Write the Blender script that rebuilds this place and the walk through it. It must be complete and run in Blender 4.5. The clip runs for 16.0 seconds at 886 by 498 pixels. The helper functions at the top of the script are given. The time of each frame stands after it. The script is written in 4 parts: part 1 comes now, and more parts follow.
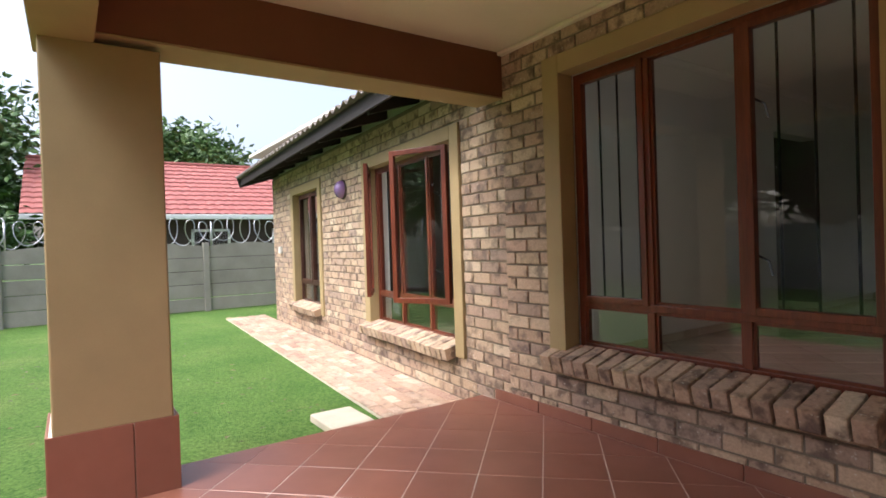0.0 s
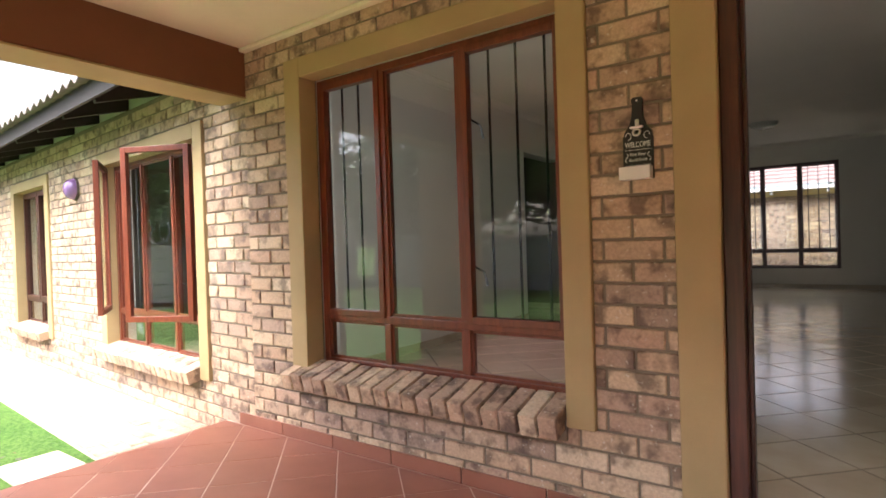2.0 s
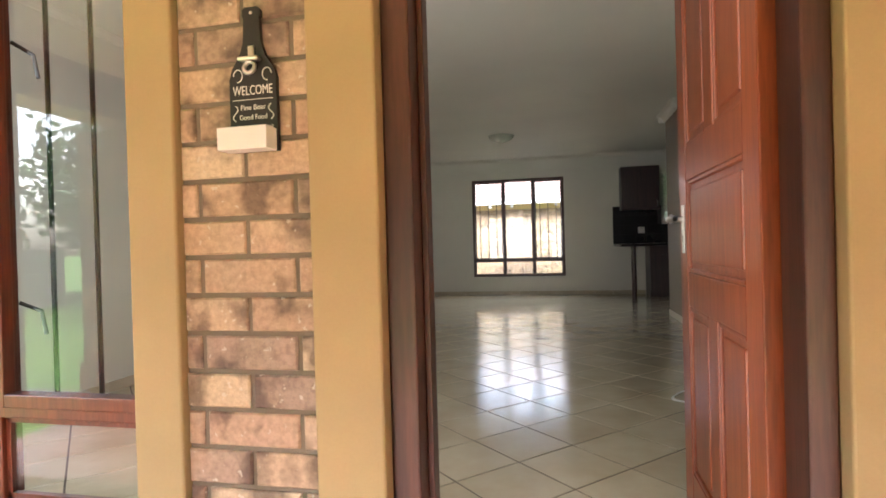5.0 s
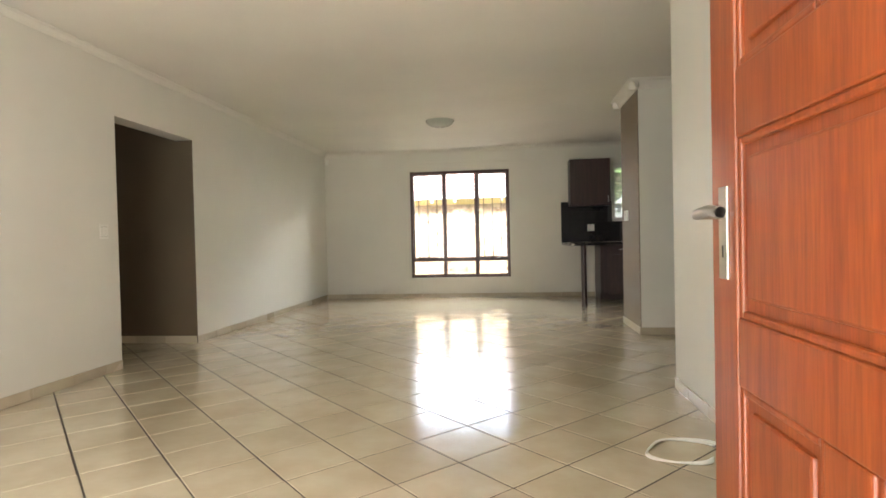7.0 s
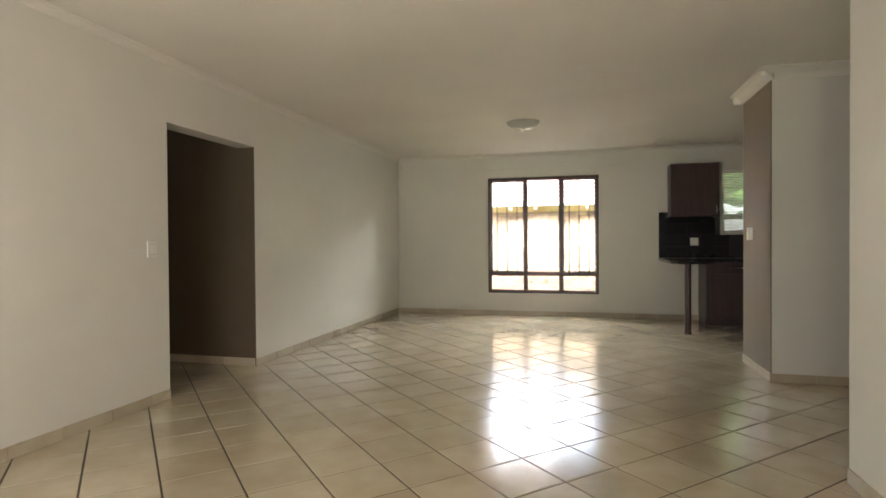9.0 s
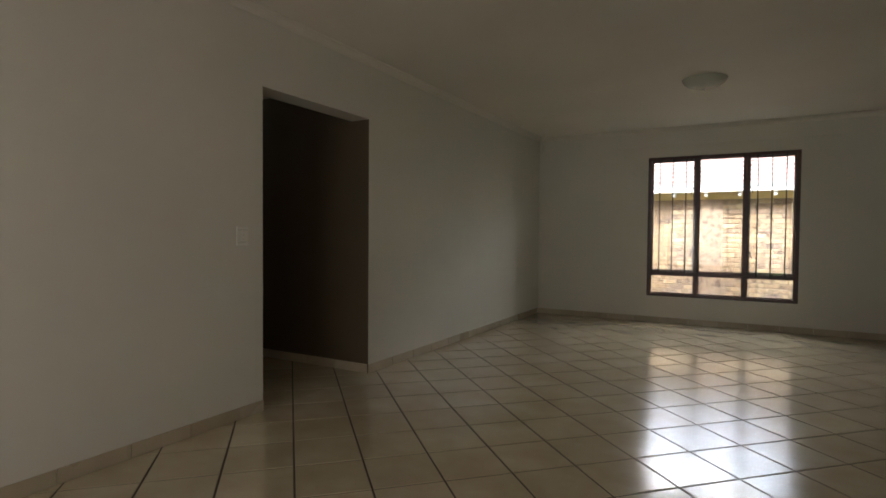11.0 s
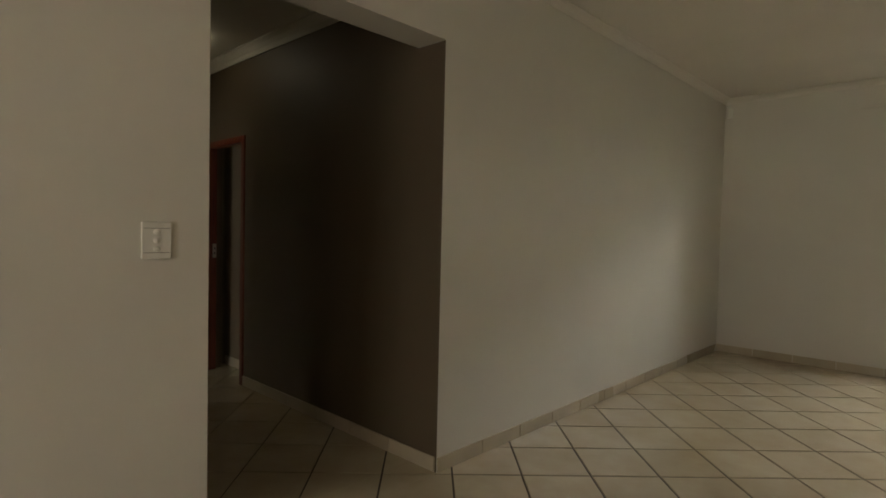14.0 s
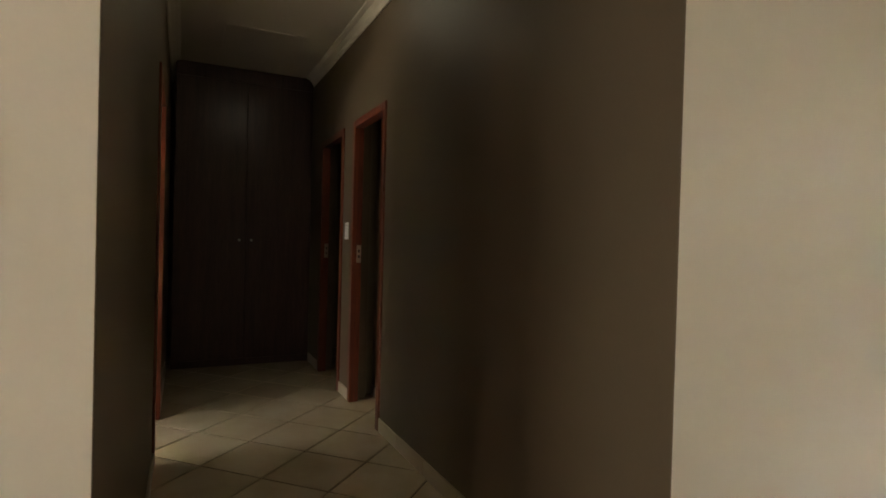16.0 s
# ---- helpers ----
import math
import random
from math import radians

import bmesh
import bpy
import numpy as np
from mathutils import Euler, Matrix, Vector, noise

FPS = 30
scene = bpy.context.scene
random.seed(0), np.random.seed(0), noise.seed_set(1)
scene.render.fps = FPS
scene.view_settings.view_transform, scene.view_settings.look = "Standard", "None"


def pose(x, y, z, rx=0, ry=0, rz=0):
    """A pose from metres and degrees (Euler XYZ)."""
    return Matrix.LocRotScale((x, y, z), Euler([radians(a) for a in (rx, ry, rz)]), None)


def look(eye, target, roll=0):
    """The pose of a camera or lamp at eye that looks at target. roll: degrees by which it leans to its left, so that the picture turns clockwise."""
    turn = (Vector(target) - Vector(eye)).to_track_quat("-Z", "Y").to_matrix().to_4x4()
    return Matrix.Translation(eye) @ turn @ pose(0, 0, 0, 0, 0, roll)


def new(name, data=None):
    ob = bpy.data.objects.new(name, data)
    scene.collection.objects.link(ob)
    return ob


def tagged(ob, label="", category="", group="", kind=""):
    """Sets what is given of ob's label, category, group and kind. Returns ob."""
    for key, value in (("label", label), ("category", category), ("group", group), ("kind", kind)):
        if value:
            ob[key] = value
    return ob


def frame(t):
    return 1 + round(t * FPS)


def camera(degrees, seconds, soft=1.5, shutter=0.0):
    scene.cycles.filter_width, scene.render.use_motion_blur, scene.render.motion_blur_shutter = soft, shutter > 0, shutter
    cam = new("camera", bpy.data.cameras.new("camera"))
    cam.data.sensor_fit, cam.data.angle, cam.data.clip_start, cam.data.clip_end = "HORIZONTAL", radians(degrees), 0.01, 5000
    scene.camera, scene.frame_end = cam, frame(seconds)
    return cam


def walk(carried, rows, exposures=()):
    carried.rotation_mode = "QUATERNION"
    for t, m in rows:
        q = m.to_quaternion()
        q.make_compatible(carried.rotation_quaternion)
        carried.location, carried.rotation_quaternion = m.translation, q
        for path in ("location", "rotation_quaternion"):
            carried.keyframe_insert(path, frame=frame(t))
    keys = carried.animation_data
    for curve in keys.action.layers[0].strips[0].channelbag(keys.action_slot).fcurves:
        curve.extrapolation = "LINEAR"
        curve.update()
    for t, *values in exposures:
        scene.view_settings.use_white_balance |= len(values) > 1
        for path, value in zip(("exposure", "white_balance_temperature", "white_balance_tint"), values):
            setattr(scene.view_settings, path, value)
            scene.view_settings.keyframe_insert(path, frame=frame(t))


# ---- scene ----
# lens, path
cam = camera(78.0, 16.0, soft=1.7)
PATH = [
    (0, (-1.588, -2.607, 1.008), (-3.24, -1.48, 0.99), -1.9),
    (0.5, (-1.531, -2.499, 1.004), (-3.06, -1.209, 0.988), -1.7),
    (1, (-1.499, -2.408, 1.023), (-2.899, -0.979, 0.998), -2.0),
    (1.5, (-1.453, -2.303, 1.025), (-2.735, -0.768, 1.003), -1.9),
    (2, (-1.417, -2.244, 1.027), (-2.575, -0.613, 1.009), -1.8),
    (2.5, (-1.405, -2.205, 1.03), (-2.425, -0.485, 1.012), -1.7),
    (3, (-1.401, -2.128, 1.021), (-2.249, -0.316, 1.008), -1.7),
    (3.5, (-1.408, -1.917, 1.03), (-2.098, -0.04, 1.015), -1.7),
    (4, (-1.395, -1.66, 1.042), (-1.953, 0.26, 1.018), -1.4),
    (4.5, (-1.375, -1.363, 1.042), (-1.85, 0.58, 1.025), -1.7),
    (5, (-1.367, -1.137, 1.037), (-1.787, 0.818, 1.023), -1.6),
    (7.5, (-1.334, 0.049, 1.083), (-1.555, 2.036, 1.046), -1.3),
    (8, (-1.388, 0.18, 1.123), (-1.618, 2.166, 1.086), -1.5),
    (8.5, (-1.439, 0.429, 1.226), (-1.75, 2.404, 1.182), -0.6),
    (9, (-1.482, 0.628, 1.239), (-1.988, 2.563, 1.214), -0.4),
    (9.5, (-1.587, 0.854, 1.217), (-2.249, 2.741, 1.196), -0.2),
    (12, (-2.022, 2.284, 1.247), (-3.172, 3.919, 1.179), 0.7),
    (12.5, (-2.185, 2.62, 1.27), (-3.418, 4.193, 1.2), 0.9),
    (13, (-2.357, 2.931, 1.298), (-3.651, 4.454, 1.206), 1.4),
    (13.5, (-2.552, 3.203, 1.3), (-3.871, 4.703, 1.205), 1.5),
    (14, (-2.781, 3.476, 1.258), (-4.161, 4.922, 1.186), 1.3),
    (14.5, (-2.99, 3.73, 1.22), (-4.512, 5.014, 1.14), 1.3),
    (15, (-3.246, 3.999, 1.156), (-4.904, 5.117, 1.112), 0.9),
    (15.5, (-3.508, 4.24, 1.146), (-5.244, 5.232, 1.112), 1.0),
    (16, (-3.773, 4.414, 1.123), (-5.579, 5.275, 1.1), 1.5),
]
EXPOSURES = [(0, 1.3, 6050, 13), (1, 1.85, 6050, 13), (2, 2.5, 6100, 13), (2.5, 2.7, 6100, 12), (3, 3.0, 6150, 12), (3.5, 3.1, 6200, 11), (4, 3.35, 6150, 10), (4.5, 3.65, 6050, 9),
             (5, 3.95, 5900, 8), (7.3, 5.2, 6400, 9), (8.5, 4.9, 6400, 9), (9, 4.8, 6400, 9), (9.5, 4.6, 6400, 9), (9.7, 4.5, 6400, 9), (11.8, 2.6, 6400, 10), (12.5, 2.45, 6500, 10), (13, 2.85, 6650, 10),
             (13.5, 3.35, 6800, 9), (14, 3.8, 7000, 9), (14.5, 4.1, 7000, 9), (15, 4.35, 7000, 10), (16, 4.95, 7100, 12)]
walk(cam, [(t, look(eye, target, roll)) for t, eye, target, roll in PATH], EXPOSURES)

# ---- daylight: a bright overcast sky and a wide, weak sun ----
world = bpy.data.worlds.new("sky")
scene.world = world
world.use_nodes = True
wn = world.node_tree
sky = wn.nodes.new("ShaderNodeTexSky")
sky.sky_type, sky.sun_disc = "NISHITA", False
sky.sun_elevation, sky.sun_rotation = radians(56), radians(200)
sky.air_density, sky.dust_density, sky.ozone_density = 1.0, 6.0, 1.0
hsv = wn.nodes.new("ShaderNodeHueSaturation")
hsv.inputs["Saturation"].default_value = 0.65
wn.links.new(sky.outputs[0], hsv.inputs["Color"])
wn.links.new(hsv.outputs[0], wn.nodes["Background"].inputs[0])
wn.nodes["Background"].inputs[1].default_value = 0.15
sun = new("sun", bpy.data.lights.new("sun", "SUN"))
sun.data.energy, sun.data.angle, sun.data.color = 1.5, radians(25), (1.0, 0.98, 0.95)
sun.matrix_world = look((0, 0, 0), (-0.25, 0.62, -1.0))


def opening_light(name, x0, x1, z0, z1, y, power):
    """Added lamp in a porch window or door: extra sky light into the room."""
    la = bpy.data.lights.new(name, "AREA")
    la.shape, la.size, la.size_y, la.energy, la.color = "RECTANGLE", x1 - x0, z1 - z0, power, (1.0, 0.97, 0.93)
    new(name, la).matrix_world = look(((x0 + x1) / 2, y, (z0 + z1) / 2), ((x0 + x1) / 2, y + 1, (z0 + z1) / 2))


opening_light("window_fill", -3.98, -2.42, 0.35, 2.0, 0.21, 2.2)
opening_light("door_fill", -1.66, -0.96, 0.25, 2.0, 0.145, 0.6)
# Added fill lamp, hidden outside above the back window, to brighten the room.
la = bpy.data.lights.new("back_window_fill", "AREA")
la.shape, la.size, la.size_y, la.energy, la.color = "RECTANGLE", 2.2, 0.75, 28.0, (1.0, 0.98, 0.96)
new("back_window_fill", la).matrix_world = look((-2.19, 11.0, 3.02), (-2.3, 10.0, 2.72))
# Added lamp inside the bedroom window, boosting the daylight that spills into the passage.
la = bpy.data.lights.new("bedroom_fill", "AREA")
la.shape, la.size, la.size_y, la.energy = "RECTANGLE", 1.7, 1.6, 1.6
new("bedroom_fill", la).matrix_world = look((-6.3, 0.42, 1.05), (-6.5, 1.4, 1.0))


# ---- materials ----
def mat(name):
    m = bpy.data.materials.new(name)
    m.use_nodes = True
    return m, m.node_tree, m.node_tree.nodes["Principled BSDF"]


def node(nt, kind, **kw):
    n = nt.nodes.new(kind)
    for k, v in kw.items():
        n.inputs[k.replace("_", " ")].default_value = v
    return n


def ramp(nt, fac, stops):
    r = nt.nodes.new("ShaderNodeValToRGB")
    els = r.color_ramp.elements
    while len(els) < len(stops):
        els.new(0.5)
    for e, (p, c) in zip(els, stops):
        e.position, e.color = p, (*c, 1)
    nt.links.new(fac, r.inputs[0])
    return r.outputs[0]


def mix(nt, a, b, fac, how="MIX"):
    m = nt.nodes.new("ShaderNodeMix")
    m.data_type, m.blend_type = "RGBA", how
    for sock, v in ((m.inputs[0], fac), (m.inputs[6], a), (m.inputs[7], b)):
        if isinstance(v, (int, float)):
            sock.default_value = v
        elif isinstance(v, tuple):
            sock.default_value = (*v, 1)
        else:
            nt.links.new(v, sock)
    return m.outputs[2]


def piece_random(nt):
    """A random number for every loose piece, joined or not."""
    info, geo = nt.nodes.new("ShaderNodeObjectInfo"), nt.nodes.new("ShaderNodeNewGeometry")
    add = nt.nodes.new("ShaderNodeMath")
    nt.links.new(info.outputs["Random"], add.inputs[0])
    nt.links.new(geo.outputs["Random Per Island"], add.inputs[1])
    w = nt.nodes.new("ShaderNodeTexWhiteNoise")
    w.noise_dimensions = "1D"
    nt.links.new(add.outputs[0], w.inputs["W"])
    return w


def coords(nt, stretch=(1, 1, 1)):
    """World-fixed coordinates."""
    geo = nt.nodes.new("ShaderNodeNewGeometry")
    mp = nt.nodes.new("ShaderNodeMapping")
    mp.inputs["Scale"].default_value = stretch
    nt.links.new(geo.outputs["Position"], mp.inputs[0])
    return mp.outputs[0]


def noise_tex(nt, vec, scale, detail=4.0, rough=0.55):
    n = node(nt, "ShaderNodeTexNoise", Scale=scale, Detail=detail, Roughness=rough)
    nt.links.new(vec, n.inputs["Vector"])
    return n


def bump(nt, bs, height, strength, dist):
    b = node(nt, "ShaderNodeBump", Strength=strength, Distance=dist)
    nt.links.new(height, b.inputs["Height"])
    nt.links.new(b.outputs[0], bs.inputs["Normal"])


def plain(name, color, rough=0.6, metal=0.0, var=0.12, scale=3.0, fine=60.0, relief=0.15, dist=0.003, spec=0.5):
    m, nt, bs = mat(name)
    v = coords(nt)
    a, b = noise_tex(nt, v, scale), noise_tex(nt, v, fine, 6.0)
    lo, hi = tuple(c * (1 - var) for c in color), tuple(min(1, c * (1 + var)) for c in color)
    big = ramp(nt, a.outputs[0], [(0.3, lo), (0.7, hi)])
    small = ramp(nt, b.outputs[0], [(0.25, (1 - var,) * 3), (0.65, (1, 1, 1))])
    nt.links.new(mix(nt, big, small, 0.6, "MULTIPLY"), bs.inputs["Base Color"])
    bs.inputs["Roughness"].default_value, bs.inputs["Metallic"].default_value = rough, metal
    bs.inputs["Specular IOR Level"].default_value = spec
    bump(nt, bs, b.outputs[0], relief, dist)
    return m


def brick_mat(name, tones, dark=0.5):
    m, nt, bs = mat(name)
    w = piece_random(nt)
    base = ramp(nt, w.outputs["Value"], tones)
    off = nt.nodes.new("ShaderNodeVectorMath")
    off.operation = "MULTIPLY_ADD"
    off.inputs[1].default_value = (40, 40, 40)
    nt.links.new(w.outputs["Color"], off.inputs[0])
    nt.links.new(coords(nt), off.inputs[2])
    blot = noise_tex(nt, off.outputs[0], 9.0, 3.0)
    grain = noise_tex(nt, off.outputs[0], 70.0, 6.0, 0.7)
    pits = noise_tex(nt, off.outputs[0], 45.0, 2.0)
    c = mix(nt, base, ramp(nt, blot.outputs[0], [(0.36, (0.20, 0.18, 0.20)), (0.50, (1, 1, 1))]), dark, "MULTIPLY")
    c = mix(nt, c, ramp(nt, grain.outputs[0], [(0.3, (0.6, 0.57, 0.55)), (0.62, (1.1, 1.08, 1.02))]), 0.7, "MULTIPLY")
    c = mix(nt, c, (0.62, 0.56, 0.46), ramp(nt, pits.outputs[0], [(0.66, (0, 0, 0)), (0.72, (0.6, 0.6, 0.6))]))
    nt.links.new(c, bs.inputs["Base Color"])
    bs.inputs["Roughness"].default_value = 0.85
    bump(nt, bs, grain.outputs[0], 0.5, 0.006)
    return m


def wood_mat(name, lo, hi, rough=0.35, axis=(14, 14, 0.9), coat=0.3):
    m, nt, bs = mat(name)
    v = coords(nt, axis)
    a, b = noise_tex(nt, v, 2.2, 5.0, 0.6), noise_tex(nt, v, 12.0, 4.0)
    c = ramp(nt, a.outputs[0], [(0.32, lo), (0.68, hi)])
    c = mix(nt, c, ramp(nt, b.outputs[0], [(0.35, (0.55, 0.5, 0.45)), (0.6, (1, 1, 1))]), 0.55, "MULTIPLY")
    nt.links.new(c, bs.inputs["Base Color"])
    bs.inputs["Roughness"].default_value, bs.inputs["Coat Weight"].default_value = rough, coat
    bs.inputs["Coat Roughness"].default_value = 0.25
    bump(nt, bs, b.outputs[0], 0.12, 0.002)
    return m


def tile_mat(name, lo, hi, rough, wavy, mott=3.0):
    m, nt, bs = mat(name)
    w = piece_random(nt)
    v = coords(nt)
    a, b, s = noise_tex(nt, v, mott, 5.0), noise_tex(nt, v, 28.0, 4.0), noise_tex(nt, v, 0.9, 3.0)
    c = ramp(nt, a.outputs[0], [(0.3, lo), (0.7, hi)])
    c = mix(nt, c, ramp(nt, w.outputs["Value"], [(0, (0.88, 0.87, 0.86)), (1, (1, 1, 1))]), 1.0, "MULTIPLY")
    c = mix(nt, c, ramp(nt, s.outputs[0], [(0.35, (0.86, 0.84, 0.81)), (0.6, (1, 1, 1))]), 0.7, "MULTIPLY")
    nt.links.new(c, bs.inputs["Base Color"])
    r = ramp(nt, s.outputs[0], [(0.3, (rough + 0.1,) * 3), (0.7, (rough,) * 3)])
    nt.links.new(r, bs.inputs["Roughness"])
    bump(nt, bs, b.outputs[0], wavy, 0.004)
    return m


def grass_mat(name):
    m, nt, bs = mat(name)
    v = coords(nt)
    a, b, d = noise_tex(nt, v, 0.9, 5.0), noise_tex(nt, v, 40.0, 6.0, 0.7), noise_tex(nt, v, 3.5, 4.0)
    c = ramp(nt, a.outputs[0], [(0.3, (0.085, 0.175, 0.040)), (0.55, (0.12, 0.215, 0.055)), (0.75, (0.18, 0.25, 0.08))])
    c = mix(nt, c, ramp(nt, b.outputs[0], [(0.34, (0.28, 0.38, 0.25)), (0.62, (1.2, 1.15, 1.0))]), 0.9, "MULTIPLY")
    c = mix(nt, c, (0.27, 0.24, 0.10), ramp(nt, d.outputs[0], [(0.66, (0, 0, 0)), (0.8, (0.35, 0.35, 0.35))]))
    nt.links.new(c, bs.inputs["Base Color"])
    bs.inputs["Roughness"].default_value = 0.9
    bs.inputs["Specular IOR Level"].default_value = 0.15
    bump(nt, bs, b.outputs[0], 1.0, 0.03)
    return m


def glass_mat(name, tint=(0.93, 0.96, 0.95)):
    m, nt, bs = mat(name)
    bs.inputs["Base Color"].default_value = (*tint, 1)
    bs.inputs["Roughness"].default_value, bs.inputs["Transmission Weight"].default_value = 0.0, 1.0
    bs.inputs["IOR"].default_value = 1.5
    return m


def lamp_mat(name, color, strength):
    m, nt, bs = mat(name)
    bs.inputs["Base Color"].default_value = (0.8, 0.8, 0.75, 1)
    bs.inputs["Emission Color"].default_value = (*color, 1)
    bs.inputs["Emission Strength"].default_value = strength
    return m


def leaf_mat(name, lo, hi):
    m, nt, bs = mat(name)
    w = piece_random(nt)
    nt.links.new(ramp(nt, w.outputs["Value"], [(0.1, lo), (0.9, hi)]), bs.inputs["Base Color"])
    bs.inputs["Roughness"].default_value = 0.55
    return m


BRICK = brick_mat("face_brick", [(0.0, (0.437, 0.300, 0.207)), (0.14, (0.510, 0.377, 0.259)), (0.3, (0.396, 0.276, 0.202)), (0.45, (0.557, 0.430, 0.299)), (0.6, (0.456, 0.312, 0.225)), (0.74, (0.348, 0.258, 0.205)), (0.88, (0.480, 0.341, 0.242)), (1.0, (0.605, 0.494, 0.361))], 0.75)
PAVER = brick_mat("clay_paver", [(0.0, (0.40, 0.27, 0.19)), (0.3, (0.50, 0.37, 0.27)), (0.6, (0.36, 0.23, 0.17)), (1.0, (0.56, 0.46, 0.35))], 0.4)
YARD_BRICK = brick_mat("neighbour_brick", [(0.0, (0.34, 0.25, 0.155)), (0.3, (0.25, 0.175, 0.12)), (0.6, (0.40, 0.315, 0.20)), (0.8, (0.30, 0.215, 0.14)), (1.0, (0.22, 0.16, 0.125))], 0.6)
MORTAR = plain("mortar", (0.185, 0.15, 0.11), 0.95, fine=90, relief=0.5, dist=0.006)
TAN = plain("tan_plaster_paint", (0.36, 0.262, 0.125), 0.7, var=0.08, fine=140, relief=0.12)
BROWN = plain("brown_plaster_paint", (0.17, 0.062, 0.028), 0.7, var=0.08, fine=120, relief=0.12)
CREAM = plain("cream_ceiling_paint", (0.72, 0.67, 0.52), 0.7, var=0.04)
WHITE = plain("white_wall_paint", (0.66, 0.635, 0.57), 0.55, var=0.035, scale=0.8, fine=160, relief=0.08, dist=0.001)
CEIL = plain("white_ceiling_paint", (0.68, 0.645, 0.575), 0.7, var=0.05, scale=0.7, relief=0.05)
TAUPE = plain("taupe_wall_paint", (0.165, 0.128, 0.085), 0.55, var=0.06, scale=1.2, fine=140, relief=0.08, dist=0.001)
# The taupe paint again, darkened and browner for the dim passage's shade.
TAUPE_SHADED = plain("shaded_passage_taupe", (0.112, 0.083, 0.052), 0.55, var=0.08, scale=1.2, fine=140, relief=0.08, dist=0.001)
RED_WOOD = wood_mat("meranti_frame", (0.108, 0.021, 0.010), (0.195, 0.043, 0.016), 0.4)
DARK_FRAME = wood_mat("dark_meranti_frame", (0.045, 0.013, 0.008), (0.085, 0.026, 0.014), 0.4)
DOOR_WOOD = wood_mat("meranti_door", (0.165, 0.032, 0.008), (0.27, 0.062, 0.013), 0.38, coat=0.15)
CUPBOARD = wood_mat("brown_cupboard_veneer", (0.050, 0.024, 0.024), (0.085, 0.042, 0.040), 0.5)
DARK_WOOD = wood_mat("dark_cupboard_wood", (0.028, 0.012, 0.012), (0.055, 0.023, 0.021), 0.42)
PORCH_TILE = tile_mat("terracotta_tile", (0.225, 0.085, 0.053), (0.29, 0.115, 0.074), 0.34, 0.06)
GROUT = plain("pale_grout", (0.58, 0.48, 0.41), 0.9)
FLOOR_TILE = tile_mat("beige_glazed_tile", (0.50, 0.42, 0.29), (0.62, 0.54, 0.40), 0.12, 0.22)
FLOOR_TILE.node_tree.nodes["Principled BSDF"].inputs["Coat Weight"].default_value = 0.6
FLOOR_TILE.node_tree.nodes["Principled BSDF"].inputs["Coat Roughness"].default_value = 0.15
SKIRT_TILE = tile_mat("beige_skirting_tile", (0.44, 0.37, 0.27), (0.54, 0.47, 0.35), 0.25, 0.12)
DARK_GROUT = plain("dark_grout", (0.055, 0.040, 0.028), 0.9)
GRASS = grass_mat("lawn")
CONCRETE = plain("grey_concrete", (0.30, 0.275, 0.24), 0.9, var=0.18, scale=1.4, fine=45, relief=0.4, dist=0.006)
SLAB = plain("pale_concrete", (0.50, 0.44, 0.34), 0.9, var=0.1, scale=4, fine=60, relief=0.3)
ROOF_RED = plain("red_roof_tile", (0.36, 0.115, 0.095), 0.6, var=0.2, scale=5, fine=30)
ROOF_PALE = plain("faded_pink_roof_tile", (0.20, 0.135, 0.125), 0.85, var=0.12, scale=2.5, fine=30)
ROOF_GREY = plain("brown_grey_roof_tile", (0.17, 0.14, 0.12), 0.8, var=0.2, scale=4, fine=30)
DARK_TIMBER = plain("dark_stained_timber", (0.022, 0.016, 0.014), 0.7)
DARK_WALL = plain("dark_painted_wall", (0.07, 0.045, 0.04), 0.8)
WHITE_TRIM = plain("white_gutter_paint", (0.70, 0.69, 0.67), 0.5, var=0.04)
YELLOW = plain("yellow_fascia_paint", (0.62, 0.47, 0.20), 0.7)
STEEL = plain("galvanised_wire", (0.45, 0.45, 0.46), 0.4, 0.9)
CHROME = plain("satin_chrome", (0.62, 0.60, 0.56), 0.28, 1.0, var=0.03, relief=0.02)
BRASS = plain("brass_hinge", (0.55, 0.38, 0.14), 0.35, 1.0)
BLACK = plain("black_burglar_bar", (0.02, 0.018, 0.016), 0.5)
BLACK_TILE = tile_mat("black_glazed_tile", (0.010, 0.010, 0.012), (0.018, 0.017, 0.018), 0.12, 0.03)
GRANITE = plain("black_granite", (0.018, 0.017, 0.018), 0.18, var=0.4, fine=120, relief=0.0)
SIGN_BLACK = plain("blackboard_paint", (0.014, 0.013, 0.013), 0.55)
SIGN_WHITE = plain("white_lettering", (0.75, 0.74, 0.70), 0.7, var=0.02)
PLASTIC = plain("white_plastic", (0.74, 0.72, 0.66), 0.35, var=0.02, relief=0.02)
PURPLE = plain("purple_lamp_glass", (0.23, 0.13, 0.30), 0.2, var=0.1)
OPAL = plain("frosted_lamp_glass", (0.45, 0.46, 0.40), 0.25, var=0.05)
LIT = lamp_mat("lit_lamp_glass", (1.0, 0.93, 0.70), 0.14)
GLASS = glass_mat("window_glass")
BARK = plain("bark", (0.10, 0.07, 0.05), 0.9, fine=25, relief=0.6, dist=0.02)
LEAF = leaf_mat("broad_leaf", (0.028, 0.075, 0.014), (0.09, 0.17, 0.035))
DRY_LEAF = leaf_mat("fallen_leaf", (0.05, 0.06, 0.02), (0.16, 0.11, 0.04))


